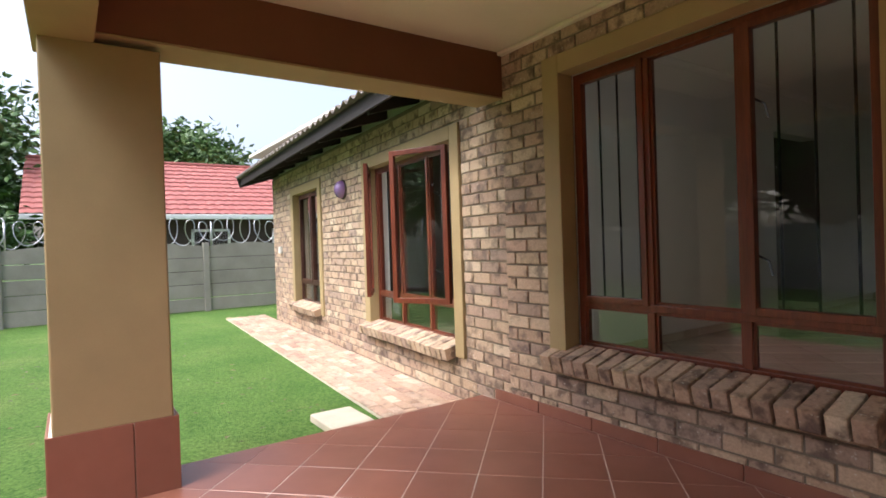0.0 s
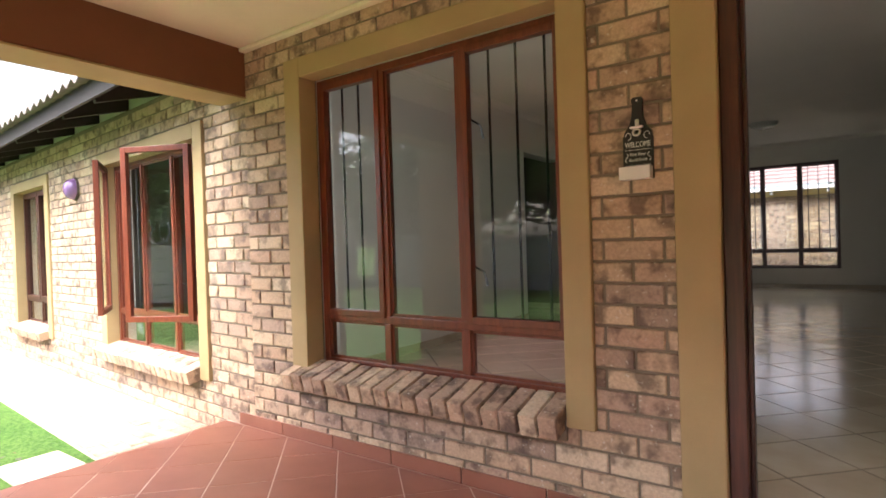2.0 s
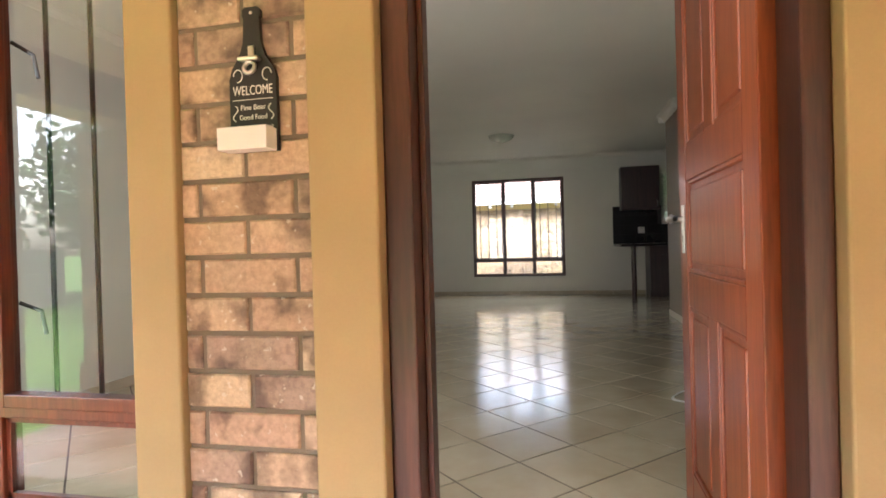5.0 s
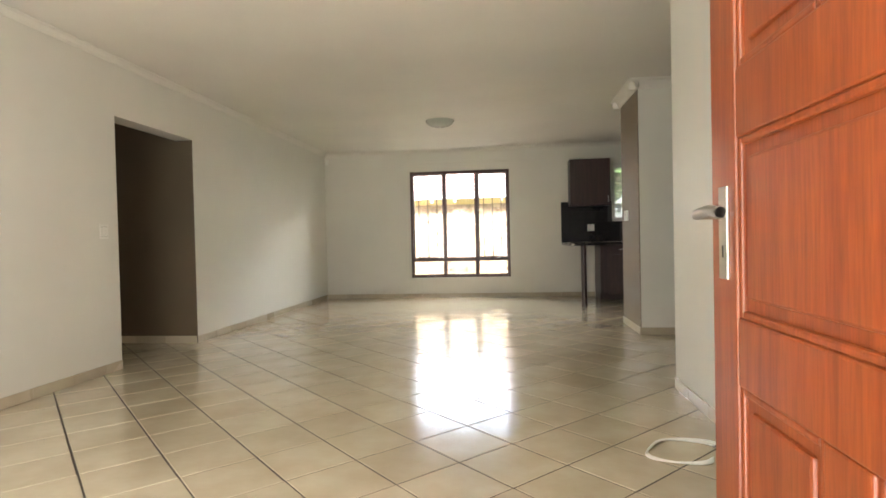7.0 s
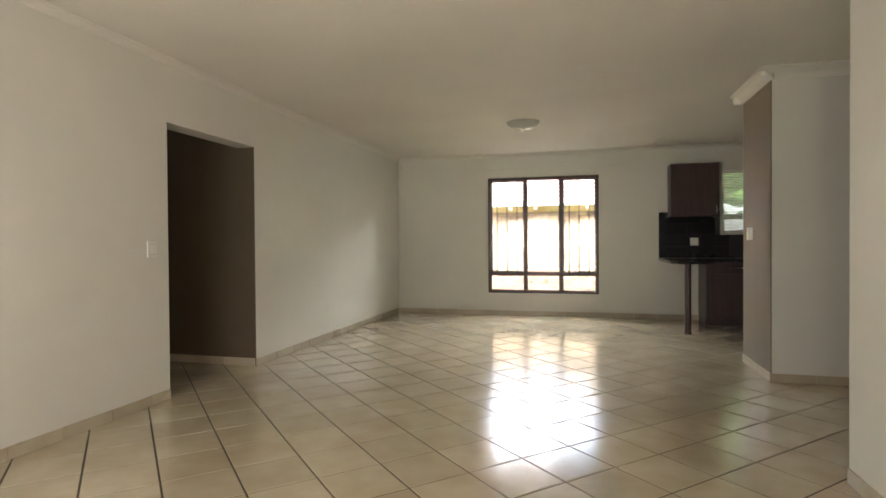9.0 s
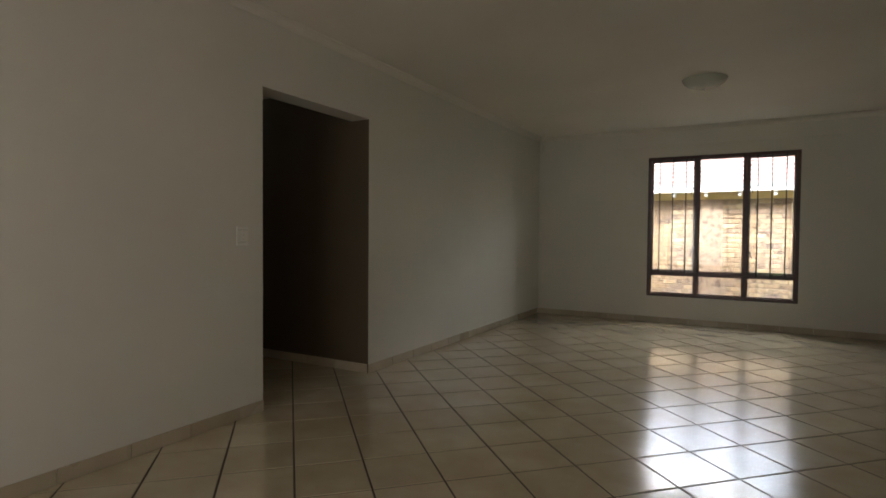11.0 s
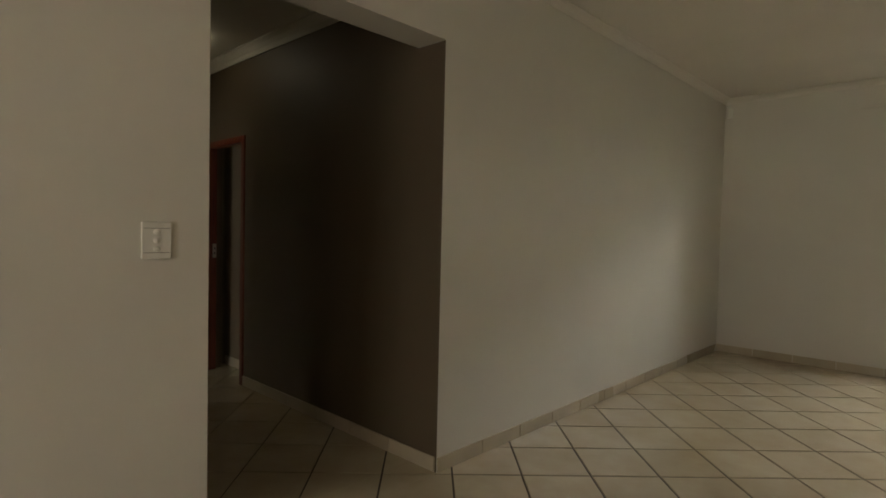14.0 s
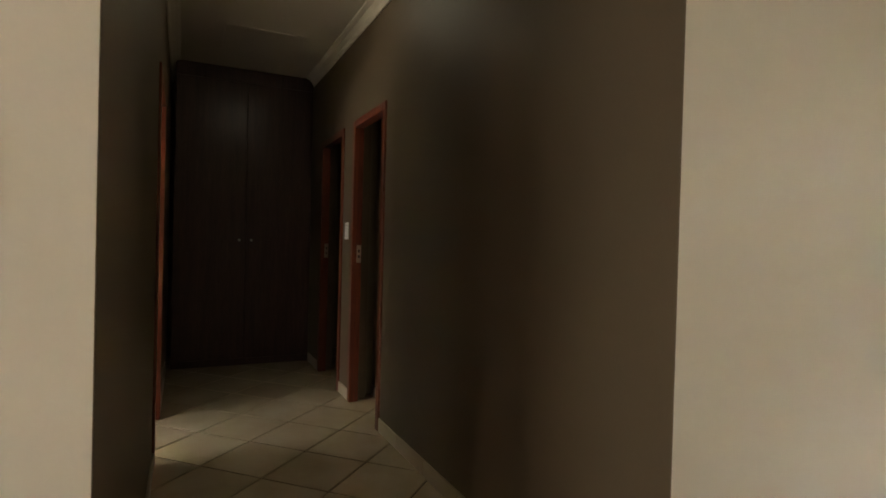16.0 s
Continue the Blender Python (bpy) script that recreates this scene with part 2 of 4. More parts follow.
# ---- mesh builders ----
def mesh_ob(name, verts, faces, material, parent=None, smooth=False):
    me = bpy.data.meshes.new(name)
    me.from_pydata([tuple(v) for v in verts], [], faces)
    me.materials.append(material)
    if smooth:
        me.polygons.foreach_set("use_smooth", [True] * len(me.polygons))
    me.update()
    ob = new(name, me)
    ob.parent = parent
    return ob


def thing(name, label, category, at=(0, 0, 0), group="", kind=""):
    ob = new(name)
    ob.empty_display_size = 0.1
    ob.location = at
    return tagged(ob, label, category, group, kind)


def bm_ob(name, bm, material, parent=None, smooth=False):
    me = bpy.data.meshes.new(name)
    bmesh.ops.recalc_face_normals(bm, faces=bm.faces)
    bm.to_mesh(me)
    bm.free()
    me.materials.append(material)
    if smooth:
        me.polygons.foreach_set("use_smooth", [True] * len(me.polygons))
    ob = new(name, me)
    ob.parent = parent
    return ob


def add_box(bm, a, b, bev=0.0, m=None):
    lo, hi = [min(p, q) for p, q in zip(a, b)], [max(p, q) for p, q in zip(a, b)]
    vs = bmesh.ops.create_cube(bm, size=1)["verts"]
    for v in vs:
        v.co = Vector([(l + h) / 2 + c * (h - l) for l, h, c in zip(lo, hi, v.co)])
    if bev:
        edges = list({e for v in vs for e in v.link_edges})
        made = bmesh.ops.bevel(bm, geom=edges, offset=bev, segments=2, affect="EDGES", profile=0.5)
        vs = list({v for f in made["faces"] for v in f.verts} | {v for v in vs if v.is_valid})
    if m is not None:
        for v in vs:
            v.co = m @ v.co
    return vs


def boxes(name, items, material, parent=None, bev=0.0):
    bm = bmesh.new()
    for a, b in items:
        add_box(bm, a, b, bev)
    return bm_ob(name, bm, material, parent)


def cyl(bm, p, q, r, r2=None, seg=12):
    p, q = Vector(p), Vector(q)
    m = Matrix.Translation((p + q) / 2) @ (q - p).to_track_quat("Z", "Y").to_matrix().to_4x4()
    return bmesh.ops.create_cone(bm, cap_ends=True, segments=seg, radius1=r, radius2=r if r2 is None else r2, depth=(q - p).length, matrix=m)["verts"]


def rods(name, items, r, material, parent=None, seg=10):
    bm = bmesh.new()
    for p, q in items:
        cyl(bm, p, q, r, seg=seg)
    return bm_ob(name, bm, material, parent, smooth=True)


def lathe(name, profile, material, parent=None, seg=32, m=None):
    vs, fs = [], []
    n = len(profile)
    for i in range(seg):
        a = 2 * math.pi * i / seg
        for r, z in profile:
            vs.append(Vector((r * math.cos(a), r * math.sin(a), z)))
    for i in range(seg):
        j = (i + 1) % seg
        for k in range(n - 1):
            fs.append((i * n + k, j * n + k, j * n + k + 1, i * n + k + 1))
    if m is not None:
        vs = [m @ v for v in vs]
    return mesh_ob(name, vs, fs, material, parent, smooth=True)


def tube(name, pts, r, material, parent=None, cyclic=False, res=3):
    cu = bpy.data.curves.new(name, "CURVE")
    cu.dimensions, cu.bevel_depth, cu.bevel_resolution = "3D", r, res
    sp = cu.splines.new("POLY")
    sp.points.add(len(pts) - 1)
    for s, p in zip(sp.points, pts):
        s.co = (*p, 1)
    sp.use_cyclic_u = cyclic
    tmp = bpy.data.objects.new(name, cu)
    scene.collection.objects.link(tmp)
    me = bpy.data.meshes.new_from_object(tmp.evaluated_get(bpy.context.evaluated_depsgraph_get()))
    bpy.data.objects.remove(tmp)
    me.materials.append(material)
    ob = new(name, me)
    ob.parent = parent
    return ob


def structure(ob, label, category):
    return tagged(ob, label, category, kind="structure")


def piece(l, h, d, bev):
    """A brick or tile standing on its back: l wide, h high, its face at -y proud by d, with eased edges."""
    o = [(-l / 2, 0, -h / 2), (l / 2, 0, -h / 2), (l / 2, 0, h / 2), (-l / 2, 0, h / 2)]
    s = [(x, -d + bev, z) for x, _, z in o]
    f = [(x - math.copysign(bev, x), -d, z - math.copysign(bev, z)) for x, _, z in o]
    faces = [(8, 9, 10, 11)] + [(4 + i, 4 + (i + 1) % 4, 8 + (i + 1) % 4, 8 + i) for i in range(4)] + [(i, (i + 1) % 4, 4 + (i + 1) % 4, 4 + i) for i in range(4)]
    return o + s + f, faces


def free_spans(x0, x1, z0, z1, holes):
    spans = [(x0, x1)]
    for a, b, c, d in holes:
        if z1 > c + 0.012 and z0 < d - 0.012:
            spans = [s for u, v in spans for s in ((u, min(v, a)), (max(u, b), v)) if s[1] - s[0] > 0.015]
    return spans


def brick_layout(x0, x1, z0, z1, holes, length=0.243, course=0.0893, joint=0.012):
    rows = int(round((z1 - z0) / course))
    for r in range(rows):
        a, b = z0 + r * course, z0 + r * course + course - joint
        shift = (r % 2) * length / 2
        for u, v in free_spans(x0, x1, a, b, holes):
            k = math.floor((u - shift) / length)
            x = k * length + shift
            while x < v:
                l, h = max(x, u), min(x + length - joint, v)
                if h - l > 0.02:
                    yield (l + h) / 2, (a + b) / 2, h - l, b - a
                x += length


SHARED = {}


def shared_piece(name, l, h, d, bev, material):
    key = (name, round(l, 2), round(h, 3), material.name)
    if key not in SHARED:
        vs, fs = piece(l, h, d, bev)
        me = bpy.data.meshes.new(name)
        me.from_pydata(vs, [], fs)
        me.materials.append(material)
        SHARED[key] = me
    return SHARED[key]


def joined_pieces(name, items, material, parent, label=""):
    """items: (matrix, l, h, d, bev)."""
    vs, fs = [], []
    for m, l, h, d, bev in items:
        pv, pf = piece(l, h, d, bev)
        n = len(vs)
        vs += [m @ Vector(p) for p in pv]
        fs += [tuple(i + n for i in f) for f in pf]
    return tagged(mesh_ob(name, vs, fs, material, parent), label, kind="stuff")


# ---- plan ----
FLOOR, PORCH, GROUND, CEILING = 0.0, -0.165, -0.33, 2.72
XL, YB = -4.71, 9.86                      # living room: left wall, back wall
XR = -0.19                                # entrance: right wall
WIN1 = (-4.03, -2.37, 0.30, 2.066)        # opening of the large porch window
HOLE1 = (-4.17, -2.24, 0.215, 2.187)      # with its plaster surround
DOOR = (-1.745, -0.86, 0.0, 2.12)
DOORHOLE = (-1.905, -0.60, PORCH, 2.30)
BWIN = (-3.10, -1.28, 0.37, 2.32)
KWIN = (0.525, 1.55, 1.32, 2.31)
WING = Matrix.Translation((-4.6, 0.03, 0)) @ Matrix.Rotation(radians(-4.2), 4, "Z")   # the bedroom wing stands slightly askew
W2 = (-2.62, -0.77, 0.14, 1.89)
HOLE2 = (-2.76, -0.63, 0.05, 2.01)
W3 = (-5.80, -4.48, 0.14, 1.88)
HOLE3 = (-5.93, -4.34, 0.045, 2.0)
WING_END, WING_TOP = -7.25, 2.33


def wall_with_holes(name, x0, x1, z0, z1, holes, y0, y1, material, m=None):
    """An upright wall along x, cut through at the holes (x0, x1, z0, z1)."""
    bm = bmesh.new()
    xs = sorted({x0, x1, *(v for h in holes for v in h[:2] if x0 < v < x1)})
    for a, b in zip(xs, xs[1:]):
        cut = sorted((h[2], h[3]) for h in holes if h[0] < (a + b) / 2 < h[1])
        z = z0
        for c, d in cut + [(z1, z1)]:
            if c - z > 0.001:
                add_box(bm, (a, y0, z), (b, y1, c))
            z = max(z, d)
    bmesh.ops.remove_doubles(bm, verts=bm.verts, dist=0.0001)
    ob = bm_ob(name, bm, material)
    if m is not None:
        ob.matrix_world = m
    return ob


def wider(h, d=0.016):
    return (h[0] - d, h[1] + d, h[2] - d, h[3] + d)


# ---- ground, lawn, paving bed, porch base ----
def ground():
    n, size = 60, 90
    vs, fs = [], []
    xs = [-600, -200] + [-60 + 120 * i / n for i in range(n + 1)] + [200, 600]
    k = len(xs)
    for y in xs:
        for x in xs:
            vs.append((x, y, GROUND + 0.015 * noise.noise((x * 0.5, y * 0.5, 0)) - 0.01))
    for j in range(k - 1):
        for i in range(k - 1):
            fs.append((j * k + i, j * k + i + 1, (j + 1) * k + i + 1, (j + 1) * k + i))
    structure(mesh_ob("ground", vs, fs, GRASS, smooth=True), "short green lawn with a few bare patches", "lawn")


ground()
structure(boxes("house_slab", [((-4.71, 0.25, GROUND - 0.1), (3.4, 9.86, -0.012)), ((-9.4, 0.6, GROUND - 0.1), (-4.71, 9.86, -0.012)), ((-1.745, 0.0, GROUND - 0.1), (-0.86, 0.25, -0.012))], DARK_GROUT),
          "dark grout bed under the floor tiles", "floor")
porch_floor = structure(boxes("porch_floor", [((-4.92, -3.6, GROUND - 0.1), (1.4, -0.002, PORCH - 0.002))], GROUT), "porch slab with pale tile joints", "floor")

# ---- facade of the porch ----
wall_front = structure(wall_with_holes("wall_front", -4.6, 1.4, GROUND - 0.1, 2.9, [wider(WIN1), wider((DOOR[0], DOOR[1], -0.5, DOOR[3]))], 0.008, 0.129, MORTAR),
                       "brown face-brick wall of the porch with recessed mortar joints", "wall")
structure(wall_with_holes("wall_front_inside", XL - 0.2, 3.4, FLOOR, CEILING, [WIN1, (DOOR[0], DOOR[1], -0.5, DOOR[3])], 0.13, 0.25, WHITE),
          "white painted inner face of the front wall", "wall")
wall_wing = structure(wall_with_holes("wall_wing", WING_END, 0.02, GROUND - 0.1, WING_TOP, [wider(W2), wider(W3)], 0.008, 0.129, MORTAR, WING),
                      "brown face-brick wall of the bedroom wing", "wall")
structure(wall_with_holes("wall_wing_inside", WING_END, -0.3, FLOOR, CEILING, [W2, W3], 0.131, 0.25, WHITE, WING), "white inner face of the wing wall", "wall")


def surround(name, hole, opening, m=None, sides="lrt", depth=0.11):
    """A painted plaster band around an opening, a little proud of the bricks, with its reveals."""
    x0, x1, z0, z1 = hole
    a, b, c, d = opening
    items = []
    if "l" in sides:
        items.append(((x0, -0.022, z0), (a, depth, z1)))
    if "r" in sides:
        items.append(((b, -0.022, z0), (x1, depth, z1)))
    if "t" in sides:
        items.append(((a, -0.022, d), (b, depth, z1)))
    ob = boxes(name, items, TAN, bev=0.006)
    if m is not None:
        ob.matrix_world = m
    return structure(ob, "tan painted plaster band around the opening", "window surround")


surround("window_surround", HOLE1, WIN1)
surround("window_surround", HOLE2, W2, WING)
surround("window_surround", HOLE3, W3, WING)
surround("door_surround", DOORHOLE, DOOR)


def sill(hole, opening, m, name="brick_sill"):
    """A row of bricks on edge, sloping outwards."""
    ob = structure(boxes(name, [((hole[0], -0.02, hole[2] - 0.06), (opening[1], 0.09, opening[2] - 0.055))], MORTAR), "sloping window sill of bricks on edge", "window sill")
    ob.matrix_world = m
    n = int(round((opening[1] - hole[0]) / 0.0935))
    step = (opening[1] - hole[0]) / n
    for i in range(n):
        bm = bmesh.new()
        add_box(bm, (-step / 2 + 0.006, -0.115, -0.052), (step / 2 - 0.006, 0.115, 0.052), 0.007)
        b = bm_ob("brick", bm, BRICK, ob)
        b.matrix_local = pose(hole[0] + (i + 0.5) * step, -0.005 + random.uniform(-0.004, 0.004), opening[2] - 0.045 + random.uniform(-0.003, 0.003), 15 + random.uniform(-1.5, 1.5), 0, random.uniform(-1, 1))


def window(name, o, y, lights, rail, barred, m=None, frame_mat=RED_WOOD, label="", open_leaves=(), w=0.043, flip=1):
    """A timber window in the opening o at depth y: lights are the mullions' places, rail the height of the cross rail.
    flip=1: casements on the outside."""
    x0, x1, z0, z1 = o
    t = thing(name, label, "window")
    if m is not None:
        t.matrix_world = m
    fr = [((x0, y, z0), (x0 + w, y + 0.07, z1)), ((x1 - w, y, z0), (x1, y + 0.07, z1)), ((x0 + w, y, z0), (x1 - w, y + 0.07, z0 + w)), ((x0 + w, y, z1 - w), (x1 - w, y + 0.07, z1)),
          ((x0 + w, y + 0.002, rail - w / 2), (x1 - w, y + 0.068, rail + w / 2))]
    for x in lights:
        fr += [((x - w / 2, y + 0.001, z0 + w), (x + w / 2, y + 0.069, rail - w / 2)), ((x - w / 2, y + 0.001, rail + w / 2), (x + w / 2, y + 0.069, z1 - w))]
    boxes("frame", fr, frame_mat, t, 0.004)
    cols = [x0 + w, *[v for x in lights for v in (x - w / 2, x + w / 2)], x1 - w]
    cells = list(zip(cols[::2], cols[1::2]))
    for i, (a, b) in enumerate(cells):
        for lower in (True, False):
            c, d = (z0 + w, rail - w / 2) if lower else (rail + w / 2, z1 - w)
            beads = 0.016
            ya = y + 0.015
            if not lower and i in barred and i not in open_leaves:
                s = 0.028
                yy = y - 0.012 if flip > 0 else y + 0.03
                boxes("casement", [((a - 0.01, yy, c - 0.01), (a + s, yy + 0.05, d + 0.01)), ((b - s, yy, c - 0.01), (b + 0.01, yy + 0.05, d + 0.01)),
                                   ((a + s, yy, c - 0.01), (b - s, yy + 0.05, c + s)), ((a + s, yy, d - s), (b - s, yy + 0.05, d + 0.01))], frame_mat, t, 0.003)
            else:
                boxes("bead", [((a, ya, c), (a + beads, ya + 0.02, d)), ((b - beads, ya, c), (b, ya + 0.02, d)), ((a, ya, c), (b, ya + 0.02, c + beads)), ((a, ya, d - beads), (b, ya + 0.02, d))], frame_mat, t)
            if not (not lower and i in open_leaves):
                g = boxes("pane", [((a + 0.004, y + 0.022, c + 0.004), (b - 0.004, y + 0.027, d - 0.004))], GLASS, t)
                g.visible_shadow = False
            if not lower and i in barred:
                yb = y + 0.085 if flip > 0 else y - 0.03
                n = barred[i]
                rods("burglar_bar", [((a + (b - a) * (k + 0.7) / (n + 0.4), yb, c - 0.04), (a + (b - a) * (k + 0.7) / (n + 0.4), yb, d + 0.03)) for k in range(n)], 0.007, BLACK, t)
                # stay and fastener
                xs = b - 0.005 if i == 0 else a + 0.005
                sgn = -1 if i == 0 else 1
                for zz in (c + (d - c) * 0.2, c + (d - c) * 0.75):
                    tube("fastener", [(xs, yb - 0.02, zz), (xs + sgn * 0.035, yb + 0.02, zz - 0.03), (xs + sgn * 0.05, yb + 0.02, zz - 0.10)], 0.006, BLACK, t)
    return t, cells


window_1, _ = window("window", WIN1, 0.12, (-3.50, -2.965), 0.60, {0: 3, 2: 3}, label="large red-brown timber porch window with burglar bars")
tw, cells2 = window("window", W2, 0.09, (W2[0] + 0.62, W2[1] - 0.62), 0.47, {0: 3, 2: 3}, WING, label="brown timber bedroom window with two open casements", open_leaves=(0, 2), frame_mat=RED_WOOD)
window("window", W3, 0.09, ((W3[0] + W3[1]) / 2,), 0.47, {0: 2, 1: 2}, WING, frame_mat=DARK_FRAME, label="dark timber bedroom window with burglar bars")


def leaf_of(t, hinge, width, z0, z1, turn, y):
    """An open casement on the window t, swung about its hinge."""
    s = 0.045
    h = tagged(new("casement"), "red-brown timber casement standing open")
    h.parent = t
    h.matrix_local = pose(hinge, y, 0, 0, 0, turn)
    sg = 1 if width > 0 else -1
    w = abs(width)
    x = lambda u: sg * u
    boxes("sash", [((x(0), 0, z0), (x(s), 0.045, z1)), ((x(w - s), 0, z0), (x(w), 0.045, z1)), ((x(s), 0, z0), (x(w - s), 0.045, z0 + s)), ((x(s), 0, z1 - s), (x(w - s), 0.045, z1))], RED_WOOD, h, 0.003)
    g = boxes("pane", [((x(s), 0.02, z0 + s), (x(w - s), 0.025, z1 - s))], GLASS, h)
    g.visible_shadow = False


leaf_of(tw, W2[0] + 0.05, 0.58, 0.49, 1.86, -26, -0.03)
leaf_of(tw, W2[1] - 0.05, -0.58, 0.49, 1.86, 31, -0.03)

# ---- porch: ceiling, beams, pillar, skirting ----
structure(boxes("porch_ceiling", [((-4.6, -2.49, 2.362), (1.4, -0.0, 2.42))], CREAM), "cream painted porch ceiling", "ceiling")
structure(boxes("porch_cornice", [((-4.58, -0.05, 2.335), (1.4, -0.001, 2.361))], CREAM, bev=0.008), "cream cornice along the porch wall", "trim")
beam = thing("porch_beam", "brown painted porch beam with a tan underside", "beam", kind="structure")
boxes("beam_side", [((-4.86, -2.479, 2.048), (-4.58, -0.002, 2.42))], BROWN, beam, 0.008)
boxes("beam_underside", [((-4.862, -2.479, 2.034), (-4.578, -0.002, 2.047))], TAN, beam, 0.004)
beam2 = thing("porch_beam", "brown painted beam along the front of the porch", "beam", kind="structure")
boxes("beam_side", [((-4.88, -2.725, 2.0), (1.4, -2.48, 2.62))], TAN, beam2, 0.008)
pillar = thing("porch_pillar", "square tan plastered pillar on a terracotta-tiled plinth", "pillar", (-4.85, -2.45, PORCH))
bm = bmesh.new()
add_box(bm, (-0.23, -0.25, 0.36), (0.245, 0.245, 2.17), 0.008)
bm_ob("shaft", bm, TAN, pillar)
bm = bmesh.new()
add_box(bm, (-0.246, -0.266, -0.12), (0.243, 0.26, 0.36))
bm_ob("plinth_core", bm, GROUT, pillar)
for y0, y1 in ((-0.272, 0.068), (0.073, 0.268)):
    boxes("plinth_tile", [((0.244, y0, 0.0), (0.254, y1, 0.365))], PORCH_TILE, pillar, 0.002)
    boxes("plinth_tile", [((0.244, y0, -0.16), (0.254, y1, -0.005))], PORCH_TILE, pillar, 0.002)
for x0, x1 in ((-0.252, 0.0), (0.005, 0.243)):
    boxes("plinth_tile", [((x0, 0.261, 0.0), (x1, 0.27, 0.365))], PORCH_TILE, pillar, 0.002)
    boxes("plinth_tile", [((x0, -0.277, 0.0), (x1, -0.267, 0.365))], PORCH_TILE, pillar, 0.002)
skirt = structure(boxes("porch_skirting", [((-4.76, -0.004, PORCH - 0.05), (-1.905, 0.006, -0.087))], GROUT), "terracotta tile skirting along the porch wall", "skirting")
x = -4.76
while x < -1.92:
    boxes("skirting_tile", [((x + 0.002, -0.014, PORCH + 0.001), (min(x + 0.453, -1.906), -0.004, -0.083))], PORCH_TILE, skirt, 0.002)
    x += 0.457
# Wall added out of view; holds back light from the porch's right.
structure(boxes("porch_end_blocker", [((1.4, -3.6, GROUND), (1.6, 0.3, 2.9))], TAN), "plain tan wall added at the unseen porch end, blocking side light", "wall")

# ---- front door ----
door_frame = thing("door_frame", "dark red-brown timber door frame", "door frame", kind="structure")
boxes("jamb", [((DOOR[0], 0.02, FLOOR - 0.1), (DOOR[0] + 0.065, 0.14, DOOR[3]))], DARK_FRAME, door_frame, 0.006)
boxes("stop", [((DOOR[0] + 0.0651, 0.09, FLOOR - 0.1), (DOOR[0] + 0.08, 0.14, DOOR[3] - 0.06))], DARK_FRAME, door_frame, 0.003)
boxes("jamb", [((DOOR[1] - 0.055, 0.02, FLOOR - 0.1), (DOOR[1], 0.14, DOOR[3]))], DARK_FRAME, door_frame, 0.006)
boxes("head", [((DOOR[0] + 0.065, 0.02, DOOR[3] - 0.06), (DOOR[1] - 0.055, 0.14, DOOR[3]))], DARK_FRAME, door_frame, 0.006)
boxes("threshold", [((DOOR[0] + 0.066, 0.0, -0.15), (DOOR[1] - 0.056, 0.14, 0.004))], DARK_FRAME, door_frame, 0.004)


def panel_door(name, at, turn, width, height, label, left=1):
    """A framed door with two tall panels above, one wide middle panel and two tall panels below. Its hinge is at the origin, its leaf runs to +x."""
    d = thing(name, label, "door", at)
    d.rotation_euler = (0, 0, radians(turn))
    T = 0.042
    st, mr = 0.115, 0.05
    xm = width / 2
    rails = [(0.006, 0.22), (0.80, 0.92), (1.235, 1.355), (height - 0.12, height)]
    it = [((0, 0, 0.006), (st, T, height)), ((width - st, 0, 0.006), (width, T, height))]
    it += [((st, 0.001, a), (width - st, T - 0.001, b)) for a, b in rails]
    it += [((xm - mr, 0.001, rails[0][1]), (xm + mr, T - 0.001, rails[1][0])), ((xm - mr, 0.001, rails[2][1]), (xm + mr, T - 0.001, rails[3][0]))]
    boxes("leaf_frame", it, DOOR_WOOD, d, 0.004)
    for a, b, c, e in ((st, xm - mr, rails[0][1], rails[1][0]), (xm + mr, width - st, rails[0][1], rails[1][0]), (st, width - st, rails[1][1], rails[2][0]),
                       (st, xm - mr, rails[2][1], rails[3][0]), (xm + mr, width - st, rails[2][1], rails[3][0])):
        bm = bmesh.new()
        add_box(bm, (a - 0.004, 0.013, c - 0.004), (b + 0.004, T - 0.013, e + 0.004))
        add_box(bm, (a + 0.035, 0.006, c + 0.035), (b - 0.035, T - 0.006, e - 0.035), 0.006)
        bm_ob("panel", bm, DOOR_WOOD, d)
        mo = 0.014
        boxes("moulding", [((a, 0.004, c), (a + mo, T - 0.004, e)), ((b - mo, 0.004, c), (b, T - 0.004, e)), ((a + mo, 0.004, c), (b - mo, T - 0.004, c + mo)), ((a + mo, 0.004, e - mo), (b - mo, T - 0.004, e))], DOOR_WOOD, d, 0.004)
    for side in (-1, 1):
        y0 = -0.004 if side < 0 else T
        boxes("lock_plate", [((width - 0.085, y0, 0.985), (width - 0.045, y0 + 0.004, 1.155))], CHROME, d, 0.0015)
        boxes("keyhole", [((width - 0.068, y0 - 0.0006, 1.025), (width - 0.062, y0 + 0.0046, 1.047))], BLACK, d)
        yy = -0.05 if side < 0 else T + 0.05
        tube("lever", [(width - 0.065, T / 2 + side * T / 2, 1.105), (width - 0.065, yy, 1.105), (width - 0.08, yy, 1.106), (width - 0.13, yy, 1.110), (width - 0.185, yy, 1.104)], 0.0095, CHROME, d, res=4)
    for z in (0.2, 1.0, 1.85):
        rods("hinge", [((-0.004, -0.004, z), (-0.004, -0.004, z + 0.1))], 0.007, BRASS, d)
    return d


front_door = panel_door("front_door", (-0.905, 0.15, FLOOR), 89.3, 0.86, 2.05, "open red-brown panelled timber front door with chrome lever handle")

